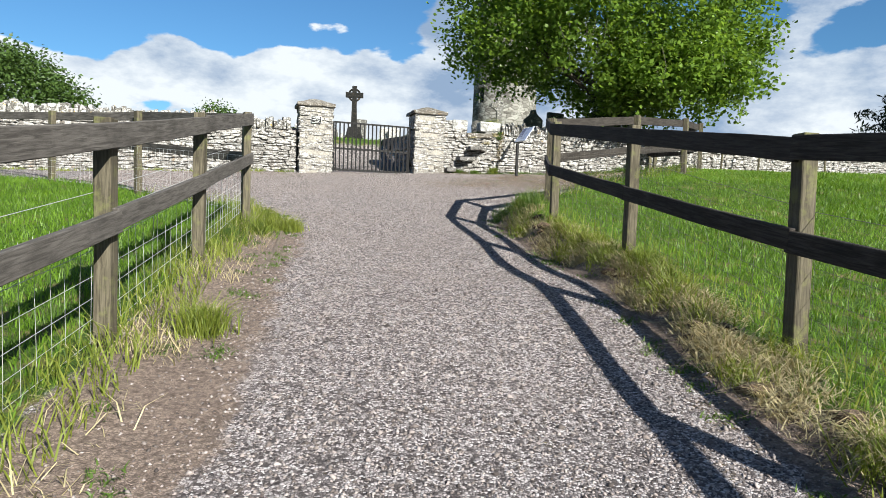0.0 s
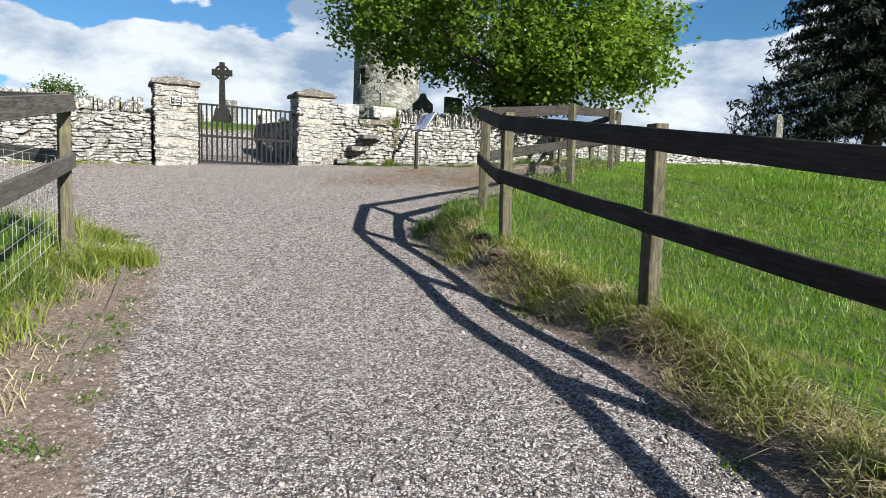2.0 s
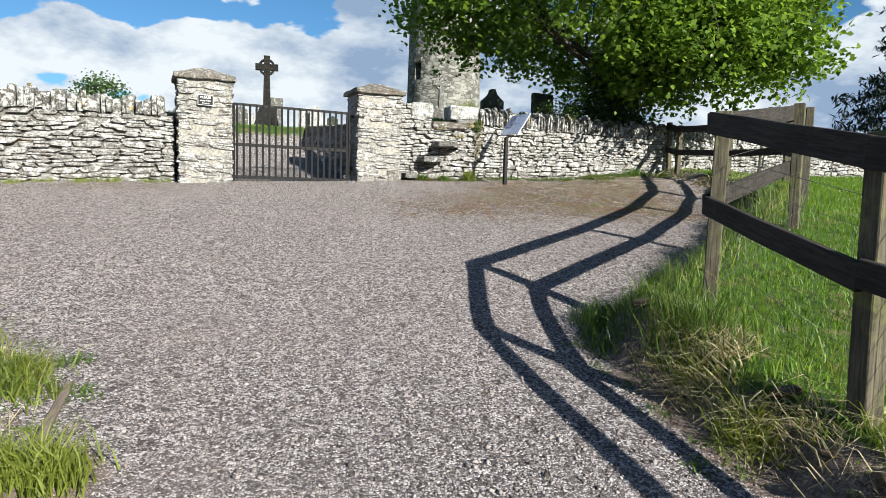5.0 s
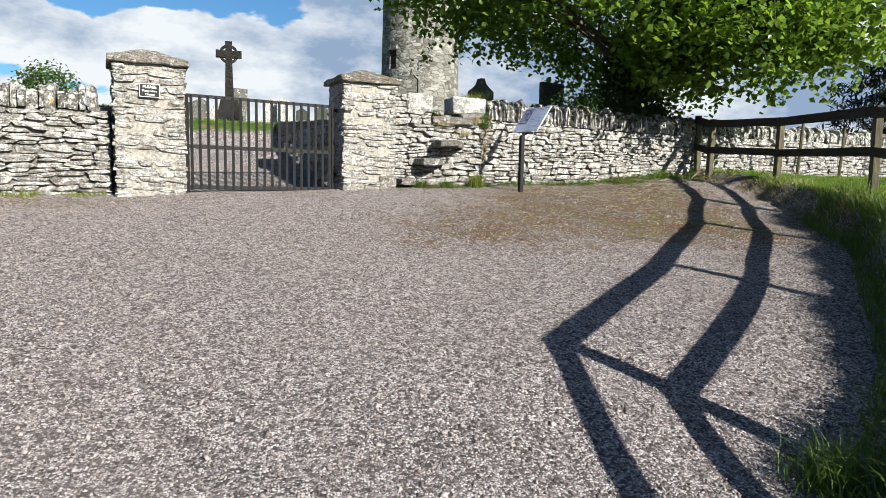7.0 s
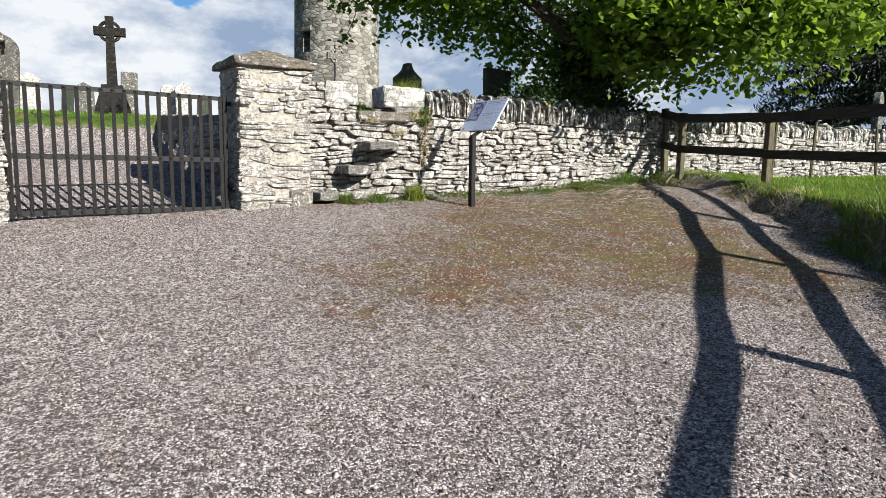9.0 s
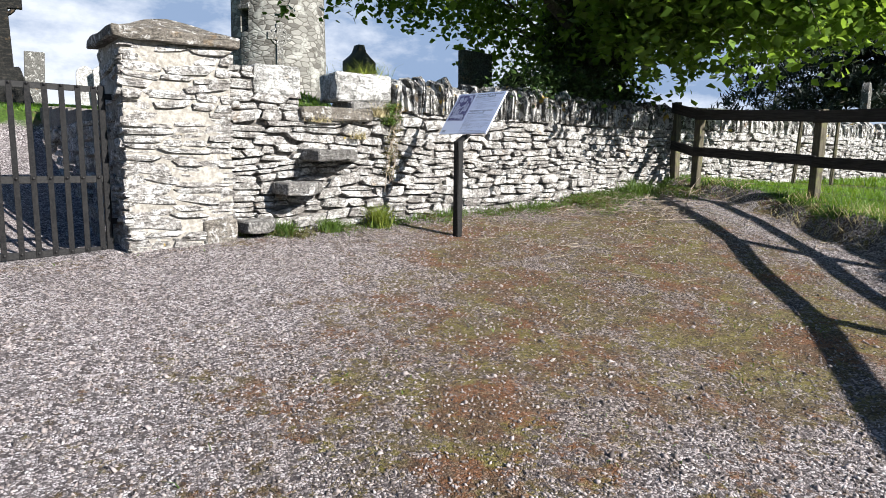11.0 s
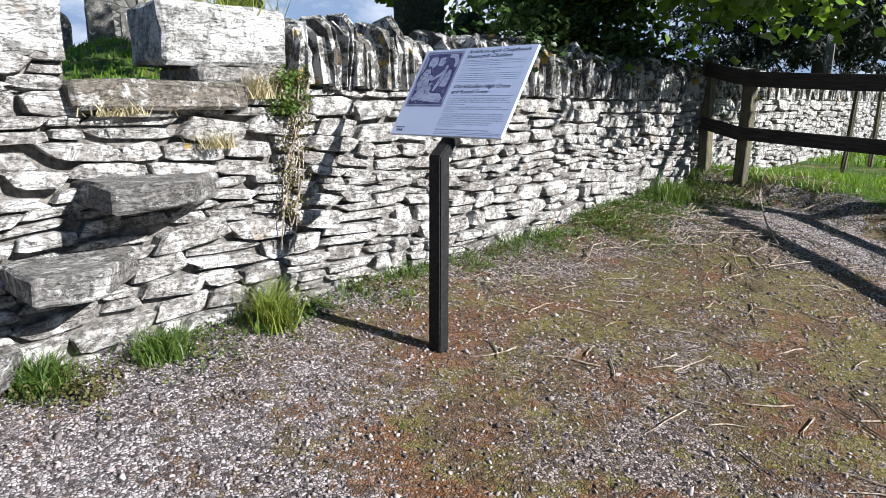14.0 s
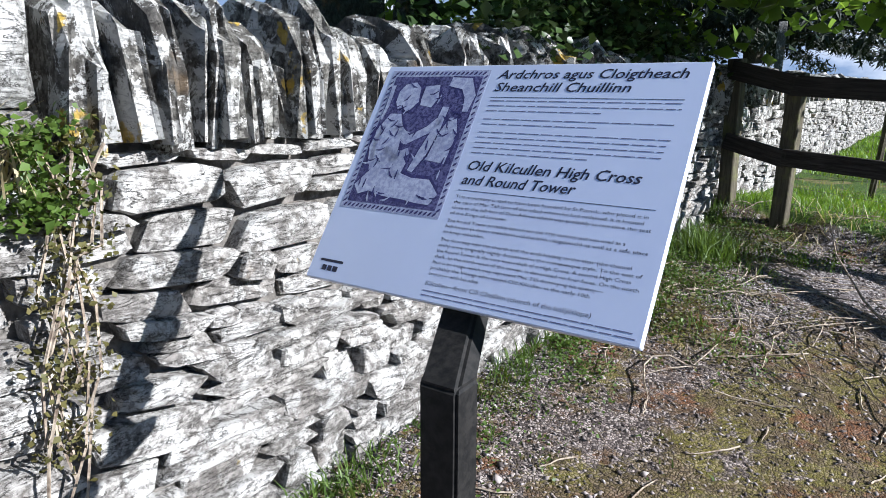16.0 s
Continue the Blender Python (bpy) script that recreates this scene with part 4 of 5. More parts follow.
SHAPES = [
    ([(0.115, 0.09, .5), (0.12, 0.12, 1), (0.125, 0.18, 1.1), (0.12, 0.22, .6)], 0.028),
    ([(0.10, 0.24, .5), (0.10, 0.32, 1.2), (0.11, 0.42, 1.2), (0.12, 0.5, 1.0)], 0.030),
    ([(0.12, 0.30, .8), (0.18, 0.36, .8), (0.24, 0.31, .7), (0.27, 0.26, .6)], 0.014),
    ([(0.11, 0.40, .8), (0.15, 0.45, .9), (0.20, 0.41, .7)], 0.013),
    ([(0.26, 0.08, .7), (0.32, 0.09, 1), (0.345, 0.15, .8), (0.345, 0.22, .4)], 0.016),
    ([(0.275, 0.20, .7), (0.27, 0.30, .8), (0.25, 0.42, 1.0), (0.23, 0.5, .6)], 0.012),
    ([(0.06, 0.60, .5), (0.10, 0.55, 1), (0.17, 0.56, 1.1), (0.24, 0.575, .9), (0.30, 0.58, 1), (0.345, 0.61, .5)], 0.028),
    ([(0.315, 0.25, .4), (0.315, 0.32, 1), (0.305, 0.45, 1.1)], 0.022),
    ([(0.20, 0.10, .9), (0.205, 0.16, 1.1), (0.20, 0.20, .8)], 0.020),
    ([(0.165, 0.43, .6), (0.185, 0.47, 1), (0.175, 0.53, 1)], 0.016),
    ([(0.065, 0.30, .8), (0.06, 0.40, 1), (0.075, 0.48, .7)], 0.009),
    ([(0.05, 0.10, 1), (0.055, 0.20, .8), (0.05, 0.27, .5)], 0.006),
]
for pts, w in SHAPES:
    blob(pts, w * 1.28, "print_outline", M_INDIGO, 0.0008)
    blob(pts, w)
# chiselled marks over the carving, and its cable border
r = random.Random(14)
for k in range(90):
    u, v, a = r.uniform(0.055, 0.35), r.uniform(0.08, 0.64), r.uniform(0, math.pi)
    du, dv = 0.016 * math.cos(a), 0.022 * math.sin(a)
    blob([(u - du, v - dv, .4), (u, v + .006, 1), (u + du, v + dv, .4)], 0.0022, "print_stroke", M_INDIGO if k % 3 else M_LILAC, 0.0011)
for k in range(22):
    f = 0.05 + 0.90 * k / 21
    for u, v in ((0.025 + 0.36 * f, 0.040), (0.025 + 0.36 * f, 0.670), (0.035, 0.025 + 0.66 * f), (0.375, 0.025 + 0.66 * f)):
        blob([(u - 0.005, v + 0.008, .5), (u, v, 1), (u + 0.005, v - 0.008, .5)], 0.0026, "print_stroke", M_INDIGO, 0.0007)


# ---- churchyard ----
def tower_material():
    m, nt, b = material("tower_stone", 0.9, spec=0.2)
    p = geo_pos(nt)
    warp = add(nt, "ShaderNodeMapping", [("Vector", p)], Scale=(1.664, 1.664, 3.328))
    v = add(nt, "ShaderNodeTexVoronoi", [("Vector", warp.outputs[0])], Scale=1.5)
    e = add(nt, "ShaderNodeTexVoronoi", [("Vector", warp.outputs[0])], Scale=1.5)
    e.feature = "DISTANCE_TO_EDGE"
    c = add(nt, "ShaderNodeSeparateColor", [("Color", v.outputs["Color"])])
    col = ramp_node(nt, c.outputs["Red"], [(0, (0.0768, 0.0717, 0.064)), (0.5, (0.1664, 0.16, 0.144)), (1, (0.256, 0.2464, 0.224))])
    col = mixc(nt, mask(nt, e.outputs["Distance"], 0.09, 0.01), col, (0.0704, 0.064, 0.0544))
    li = noise_tex(nt, p, 1.6, 9, 0.7).outputs["Fac"]
    col = mixc(nt, mathn(nt, "MULTIPLY", mask(nt, li, 0.52, 0.62), 0.55), col, (0.3328, 0.3328, 0.3008))
    nt.links.new(col, b.inputs["Base Color"])
    bump(nt, b, mathn(nt, "MINIMUM", e.outputs["Distance"], 0.15), 0.12, 0.9)
    return m


def yard_z(x, y):
    return ground_z(x, y)


TX, TY = 4.5, 49.0
tower = empty("round_tower", (TX, TY, yard_z(TX, TY)), "tall round tower of lichened grey rubble stone", "tower")
bm = bmesh.new()
z0 = yard_z(TX, TY) - 0.3
rings, seg = [], 56
for k in range(29):
    z = z0 + k * 0.5
    r = 2.36 - 0.018 * (z - z0)
    rings.append([bm.verts.new((TX + r * math.cos(2 * math.pi * i / seg), TY + r * math.sin(2 * math.pi * i / seg), z)) for i in range(seg)])
hole = []
for k in range(28):
    for i in range(seg):
        f = bm.faces.new((rings[k][i], rings[k][(i + 1) % seg], rings[k + 1][(i + 1) % seg], rings[k + 1][i]))
        if i in (33, 34) and k in (8, 9):
            hole.append(f)
ret = bmesh.ops.extrude_face_region(bm, geom=hole)
vs = [g for g in ret["geom"] if isinstance(g, bmesh.types.BMVert)]
for v in vs:
    d = Vector((TX - v.co.x, TY - v.co.y, 0)).normalized()
    v.co += d * 0.9
bmesh.ops.delete(bm, geom=hole, context="FACES")
bm.faces.new(rings[-1])
M_TOWER = tower_material()
child(part("shaft", bm, M_TOWER, None, "", True), tower)
bm = bmesh.new()
box(bm, Matrix.Translation((TX, TY, 0)) @ Matrix.Rotation(radians(218.6), 4, "Z") @ Matrix.Translation((2.24, 0, z0 + 5.12)), 0.18, 0.72, 0.2, 0.02)
child(part("lintel", bm, M_GREYSTONE, None, "flat stone lintel over the small window"), tower)


def celtic_cross(name, x, y, base, top, wide, mat, label, yaw=0.0, pedestal=True, ring=True, thick=0.24):
    ob = empty(name, (x, y, base), label, "grave cross")
    m = Matrix.Translation((x, y, 0)) @ Matrix.Rotation(yaw, 4, "Z")
    zc = top - wide * 0.5
    bm = bmesh.new()
    w = wide * 0.115
    ped = base + (0.95 if pedestal else 0.25)
    # tapered shaft and flared arms, one outline cut from a slab
    prof = [(-w * 1.5, ped), (w * 1.5, ped), (w, zc - w * 1.2), (wide / 2, zc - w * 1.25), (wide / 2, zc + w * 1.25), (w, zc + w), (w * 1.2, top), (-w * 1.2, top), (-w, zc + w), (-wide / 2, zc + w * 1.25), (-wide / 2, zc - w * 1.25), (-w, zc - w * 1.2)]
    fr = [bm.verts.new(m @ Vector((a, -thick / 2, z))) for a, z in prof]
    bk = [bm.verts.new(m @ Vector((a, thick / 2, z))) for a, z in prof]
    bm.faces.new(fr)
    bm.faces.new(bk[::-1])
    for k in range(len(prof)):
        n = (k + 1) % len(prof)
        bm.faces.new((fr[k], bk[k], bk[n], fr[n]))
    bmesh.ops.bevel(bm, geom=bm.edges[:], offset=0.012, segments=1, affect="EDGES")
    child(part("shaft", bm, mat), ob)
    if ring:
        bm = bmesh.new()
        ro, ri, n = wide * 0.37, wide * 0.28, 40
        loops = []
        for k in range(n):
            a = 2 * math.pi * k / n
            loops.append([bm.verts.new(m @ Vector((r * math.cos(a), dy, zc + r * math.sin(a)))) for r, dy in ((ro, -thick * .36), (ri, -thick * .36), (ri, thick * .36), (ro, thick * .36))])
        for k in range(n):
            a, b = loops[k], loops[(k + 1) % n]
            for j in range(4):
                bm.faces.new((a[j], a[(j + 1) % 4], b[(j + 1) % 4], b[j]))
        child(part("ring", bm, mat), ob)
    bm = bmesh.new()
    if pedestal:
        bmesh.ops.create_cone(bm, cap_ends=True, segments=4, radius1=0.80, radius2=0.42, depth=1.0, matrix=m @ Matrix.Translation((0, 0, base + 0.47)) @ Matrix.Rotation(math.pi / 4, 4, "Z"))
    else:
        box(bm, m @ Matrix.Translation((0, 0, base + 0.12)), wide * 0.7, 0.5, 0.5, 0.02)
    bmesh.ops.subdivide_edges(bm, edges=bm.edges[:], cuts=3, use_grid_fill=True)
    jitter(bm, 0.03, 4, x)
    child(part("pedestal", bm, mat), ob)
    return ob


celtic_cross("celtic_cross", -4.62, 35.3, yard_z(-4.62, 35.3), 7.5, 0.92, M_BLACKSTONE, "tall dark stone celtic cross on a tapered pedestal", 0.12)
celtic_cross("grave_cross", 3.44, 41.3, yard_z(3.44, 41.3), 8.1, 0.95, M_GREYSTONE, "pale grey stone cross in front of the tower", 0.2, False, True, 0.2)


def headstone(x, y, w, h, style, mat, label, yaw=0.0, lean=(0, 0), thick=0.13, base=None):
    z = yard_z(x, y) if base is None else base
    if style == "round":
        top = [(w / 2 * math.cos(a), h - w / 2 + w / 2 * math.sin(a)) for a in [k * math.pi / 10 for k in range(11)]]
    elif style == "crest":
        top = [(w / 2, h * .78), (w * .32, h * .84), (w * .16, h * .9), (w * .1, h), (-w * .1, h), (-w * .16, h * .9), (-w * .32, h * .84), (-w / 2, h * .78)]
    elif style == "point":
        top = [(w / 2, h * .85), (0, h), (-w / 2, h * .85)]
    else:
        top = [(w / 2, h), (-w / 2, h * 0.985)]
    prof = [(-w / 2, -0.25), (w / 2, -0.25)] + top
    bm = bmesh.new()
    fr = [bm.verts.new((a, -thick / 2, c)) for a, c in prof]
    bk = [bm.verts.new((a, thick / 2, c)) for a, c in prof]
    bm.faces.new(fr)
    bm.faces.new(bk[::-1])
    for k in range(len(prof)):
        n = (k + 1) % len(prof)
        bm.faces.new((fr[k], bk[k], bk[n], fr[n]))
    bmesh.ops.bevel(bm, geom=bm.edges[:], offset=0.01, segments=1, affect="EDGES")
    ob = part("headstone", bm, mat)
    ob.matrix_world = Matrix.Translation((x, y, z)) @ Euler((radians(lean[0]), radians(lean[1]), yaw)).to_matrix().to_4x4()
    return tagged(ob, label, "headstone", "headstones in the churchyard")


headstone(3.92, 23.4, 0.62, 1.20, "flat", M_DARKSTONE, "dark green mossy flat-topped headstone behind the wall", 0.35, (-4, 3))
headstone(5.0, 24.1, 0.5, 1.0, "round", M_DARKSTONE, "dark rounded headstone under the tree", 0.3, (-3, -4))
headstone(4.38, 32.4, 0.88, 2.05, "crest", M_DARKSTONE, "dark stone headstone with a crested top", 0.2, thick=0.3)
headstone(19.68, 28.8, 0.62, 1.9, "round", M_GREYSTONE, "tall narrow grey headstone behind the wall", 0.5, thick=0.2)
headstone(-5.35, 27.0, 0.62, 1.5, "round", M_GREYSTONE, "grey rounded headstone with a worn face", 0.1, (2, 3))
headstone(0.85, 33.0, 0.6, 1.05, "round", M_GREYSTONE, "small grey rounded headstone on the lawn", 0.2, (0, 2))
headstone(1.85, 35.0, 0.55, 1.15, "round", M_GREYSTONE, "small grey lichened headstone on the lawn", 0.1, (2, -3))
headstone(2.75, 37.5, 0.6, 1.2, "point", M_GREYSTONE, "small grey pointed headstone near the tower", 0.15)
random.seed(5)
for i in range(16):
    x = -11.5 + i * 0.85 + random.uniform(-.25, .25)
    y = random.uniform(40, 56)
    if abs(x + 5.6) < 0.5:
        continue
    headstone(x, y, random.uniform(0.55, 0.85), random.uniform(1.0, 1.8), random.choice(("round", "flat", "point", "crest")), random.choice((M_GREYSTONE, M_GREYSTONE, M_SLAB, M_DARKSTONE)), "weathered headstone standing on the churchyard lawn", random.uniform(-.2, .4), (random.uniform(-4, 4), random.uniform(-3, 3)))

# lane behind the gate: low rubble walls that hold back the turf
for name, s0, dirn in (("lane_wall_left", -3.70, 1), ("lane_wall_right", -0.80, -1)):
    bm = bmesh.new()
    for k in range(8):
        d = -0.75 - k * 0.55
        lo, hi = 2.2, yard_z(*wp(s0 - 0.6 * dirn, d).xy) + 0.05
        box(bm, WM @ Matrix.Translation((s0 - 0.12 * dirn, -d, (lo + hi) / 2)), 0.3, 0.56, hi - lo)
    ob = tagged(part(name, bm, M_CORE), "low rubble retaining wall beside the lane inside the gate", "wall", kind="structure")
    items = lay(-0.1, 3.9, lambda s: 2.25, 3.5, (0.10, 0.2), (0.25, 0.5), 61 + dirn)
    items = [it for it in items if it[1] + it[3] < 3.6]
    if dirn > 0:
        fm = WM @ Matrix.Translation((s0 + 0.08, 0.55, 0)) @ Matrix.Rotation(math.pi / 2, 4, "Z")
        put_stones(ob, items, fm, 0.2, 62, near=0.0)
    else:
        items = [(-it[0] - it[2] - 0.6, *it[1:]) for it in items]
        put_stones(ob, items, WM @ Matrix.Translation((s0 - 0.06, 0, 0)) @ Matrix.Rotation(-math.pi / 2, 4, "Z"), 0.2, 63, near=0.0)


# ---- trees ----
def leaf_cloud(centres, spread, per, size, rnd, flat=0.5, droop=0.4):
    """Pointed leaf quads, folded a little, scattered round the given centres."""
    n = len(centres) * per
    c = np.repeat(centres, per, 0) + rnd.normal(size=(n, 3)) * np.repeat(np.atleast_1d(spread) * np.ones(len(centres)), per)[:, None] * np.array([1, 1, 0.75])
    nor = rnd.normal(size=(n, 3))
    nor[:, 2] = np.abs(nor[:, 2]) + flat
    nor /= np.linalg.norm(nor, axis=1)[:, None]
    t = rnd.normal(size=(n, 3))
    t[:, 2] -= droop
    t -= nor * (t * nor).sum(1)[:, None]
    t /= np.linalg.norm(t, axis=1)[:, None]
    b = np.cross(nor, t)
    L_ = (size * rnd.uniform(0.65, 1.25, n))[:, None]
    v = np.stack([c - t * L_ * 0.5, c - t * L_ * 0.1 + b * L_ * 0.42 + nor * L_ * 0.1, c + t * L_ * 0.55, c - t * L_ * 0.1 - b * L_ * 0.42 + nor * L_ * 0.1], 1)
    base = (np.arange(n) * 4)[:, None]
    f = np.concatenate([base + [0, 1, 2], base + [0, 2, 3]], 1).reshape(-1, 3)
    return v.reshape(-1, 3), f


def grow(bm, p, v, length, r, depth, rnd, tips, lift=0.25):
    pts, rad = [Vector(p)], [r]
    v = Vector(v).normalized()
    for k in range(5):
        v = (v + Vector((rnd.uniform(-.22, .22), rnd.uniform(-.22, .22), rnd.uniform(-.1, .2) * lift))).normalized()
        pts.append(pts[-1] + v * length / 5)
        rad.append(r * (1 - 0.13 * (k + 1)))
    tube(bm, pts, rad, 6 if depth > 1 else 4)
    if depth == 0:
        tips.append(pts[-1])
        tips.append(pts[-3])
        return
    for k in range(4):
        j = rnd.choice((2, 3, 4, 5))
        side = Vector((rnd.uniform(-1, 1), rnd.uniform(-1, 1), rnd.uniform(-.15, .65)))
        grow(bm, pts[j], v * 0.8 + side, length * rnd.uniform(.55, .75), rad[j] * .62, depth - 1, rnd, tips, lift)


def broad_tree():
    x, y = 5.9, 23.4
    tree = empty("tree", (x, y, yard_z(x, y)), "broad leafy green tree overhanging the churchyard wall", "tree")
    bm, tips, rnd = bmesh.new(), [], random.Random(3)
    z = yard_z(x, y)
    tube(bm, [(x, y, z - .3), (x + .03, y, z + .4), (x, y + .05, z + 1.2), (x - .05, y, z + 2.2)], [.36, .27, .23, .2], 10)
    for k in range(9):
        a = k * 2 * math.pi / 9 + rnd.uniform(-.2, .2)
        grow(bm, (x, y, z + rnd.uniform(.7, 2.2)), (math.cos(a), math.sin(a), rnd.uniform(.25, 1.1)), rnd.uniform(2.4, 3.4), .10, 2, rnd, tips)
    child(part("trunk", bm, M_BARK, None, "dark bark trunk and limbs"), tree)
    g = np.random.default_rng(12)
    cs, sp = [], []
    cen, rad = np.array([5.6, 23.4, 8.2]), np.array([5.3, 4.4, 4.3])
    while len(cs) < 1400:
        u = g.normal(size=3)
        u /= np.linalg.norm(u)
        bulge = 1 + 0.20 * noise.noise(Vector(u * 2.3)) + 0.16 * noise.noise(Vector(u * 5.1 + 7))
        q = cen + rad * u * (g.uniform(0.45, 1.0) ** 0.5) * bulge
        low = 4.5 + 0.35 * noise.noise(Vector((q[0] * .8, q[1] * .8, 3))) + 1.2 * float(ramp(5.5, 4.5, q[0])) + 0.15 * float(ramp(7.5, 8.5, q[0]))
        if q[2] < low or (q[2] > 10.5 and g.random() < .6):
            continue
        cs.append(q)
        sp.append(g.uniform(.17, .33))
    for k in range(310):
        u = g.normal(size=3)
        u /= np.linalg.norm(u)
        c0, r0 = ((7.7, 20.7, 5.7), (2.3, 1.5, 1.0)) if k < 200 else ((5.9, 21.4, 5.5), (1.0, 1.1, .9))
        q = np.array(c0) + np.array(r0) * u * g.uniform(.3, 1)
        cs.append(q)
        sp.append(g.uniform(.15, .28))
    extra = np.array([(t.x, t.y, t.z) for t in tips if t.z > 4.6])
    cs = np.concatenate([np.array(cs), extra])
    sp = np.concatenate([np.array(sp), np.full(len(extra), .25)])
    v, f = leaf_cloud(cs, sp * 1.05, 34, 0.15, g)
    child(tagged(mesh_np("crown", v, f, M_LEAF, None, "bright and shaded green heart-shaped leaves"), kind="stuff"), tree)
    # hanging twigs along the underside
    bm = bmesh.new()
    cs2 = []
    for k in range(90):
        a, r = rnd.uniform(0, 2 * math.pi), rnd.uniform(1.5, 4.6)
        px, py = 5.6 + r * math.cos(a) * 1.12, 23.4 + r * math.sin(a) * .92
        pz = 5.3 + rnd.uniform(-.1, .6) + 1.2 * float(ramp(5.6, 4.6, px))
        e = Vector((px + rnd.uniform(-.4, .4), py + rnd.uniform(-.4, .4), pz - rnd.uniform(.5, 1.0)))
        tube(bm, [(px, py, pz + .3), ((px + e.x) / 2 + .1, (py + e.y) / 2, (pz + e.z) / 2 + .1), tuple(e)], [.012, .008, .004], 4)
        for t in (.3, .6, .85, 1.0):
            cs2.append(Vector((px, py, pz)).lerp(e, t))
    child(tagged(part("twig_tangle", bm, M_BARK), kind="stuff"), tree)
    v, f = leaf_cloud(np.array([tuple(c) for c in cs2]), .1, 7, 0.13, g, .2, .9)
    child(tagged(mesh_np("hanging_leaves", v, f, M_LEAF), kind="stuff"), tree)
    # ivy that clothes the trunk
    n = 260
    a, h = g.uniform(0, 2 * math.pi, n), g.random(n)
    r = (.30 + .30 * np.sin(h * math.pi)) * g.uniform(.6, 1.25, n)
    cs3 = np.stack([x + r * np.cos(a), y + r * np.sin(a), z + .1 + 2.3 * h], -1)
    v, f = leaf_cloud(cs3, .12, 26, 0.08, g, .3, .6)
    child(tagged(mesh_np("trunk_ivy", v, f, M_IVY, None, "dark ivy clothing the trunk"), kind="stuff"), tree)


broad_tree()

# ivy and brambles over the wall's back and the foot of the tree
g = np.random.default_rng(3)
cs = []
for k in range(150):
    s = g.uniform(3.7, 7.0)
    cs.append(tuple(wp(s, g.uniform(-.75, .03), 3.74 + g.uniform(0, .42) + 0.25 * math.exp(-((s - 5.2) / 1.1) ** 2))))
v, f = leaf_cloud(np.array(cs), .10, 26, 0.06, g, .5)
ivy = mesh_np("ivy", v, f, M_IVY)
tagged(ivy, "dark ivy and brambles behind the wall coping", "ivy", kind="stuff")


def conifer(x, y, base, height, reach, seed, low):
    tree = empty("conifer", (x, y, base), "dark conifer with drooping feathery boughs", "tree")
    rnd, g = random.Random(seed), np.random.default_rng(seed)
    bm = bmesh.new()
    tube(bm, [(x, y, base - .3), (x, y, base + height * .5), (x, y, base + height)], [.45, .28, .04], 8)
    cs, dirs = [], []
    n = 210
    for k in range(n):
        h = low + (height - low) * (k / n) ** 1.1
        a = k * 2.39996
        r = reach * (1 - 0.8 * (h - low) / (height - low)) * rnd.uniform(.75, 1.1)
        pts = [Vector((x + r * t * math.cos(a), y + r * t * math.sin(a), base + h + .5 * t - 1.7 * t * t * r / reach)) for t in (0, .25, .5, .75, 1)]
        tube(bm, pts, [.05, .04, .03, .02, .008], 4)
        for i in range(16):
            t = .18 + .82 * i / 15
            j = min(3, int(t * 4))
            q = pts[j].lerp(pts[j + 1], t * 4 - j)
            for _ in range(3):
                cs.append((q.x + rnd.uniform(-.45, .45), q.y + rnd.uniform(-.45, .45), q.z + rnd.uniform(-.35, .1)))
    child(part("trunk", bm, M_BARK), tree)
    v, f = leaf_cloud(np.array(cs), .16, 9, 0.42, g, .3, 1.6)
    v = v.reshape(-1, 4, 3)
    mid = v.mean(1, keepdims=True)
    ax = (v[:, 2:3] - v[:, 0:1])
    ax /= np.linalg.norm(ax, axis=2, keepdims=True)
    rel = v - mid
    along = (rel * ax).sum(2, keepdims=True) * ax
    v = mid + along + (rel - along) * 0.28
    child(tagged(mesh_np("foliage", v.reshape(-1, 3), f, M_NEEDLE), kind="stuff"), tree)


conifer(31.8, 36.4, 5.2, 17.0, 8.2, 4, 0.5)


def bush(name, c, rad, n, size, mat, label, seed, trunk=True):
    g = np.random.default_rng(seed)
    ob = empty(name, (c[0], c[1], yard_z(c[0], c[1])), label, "tree")
    u = g.normal(size=(n, 3))
    u /= np.linalg.norm(u, axis=1)[:, None]
    k = np.array([1 + .22 * noise.noise(Vector(w * 2.5)) + .12 * noise.noise(Vector(w * 6)) for w in u])
    cs = np.array(c) + np.array(rad) * u * (g.uniform(.6, 1, n) ** .4 * k)[:, None]
    v, f = leaf_cloud(cs, size * 2.2, 16, size, g)
    child(tagged(mesh_np("crown", v, f, mat), kind="stuff"), ob)
    bm = bmesh.new()
    z = yard_z(c[0], c[1])
    tube(bm, [(c[0], c[1], z - .3), (c[0], c[1], c[2])], [.3, .15], 8)
    child(part("trunk", bm, M_BARK), ob)


bush("tree", (-33.5, 50.0, 7.2), (6.2, 6.0, 5.0), 2300, 0.27, M_HEDGE, "dense dark green rounded tree beyond the wall", 8)
bush("tree", (-20.0, 60.0, 8.2), (1.5, 1.5, 1.5), 160, 0.2, M_HEDGE, "small green treetop beyond the wall", 9)


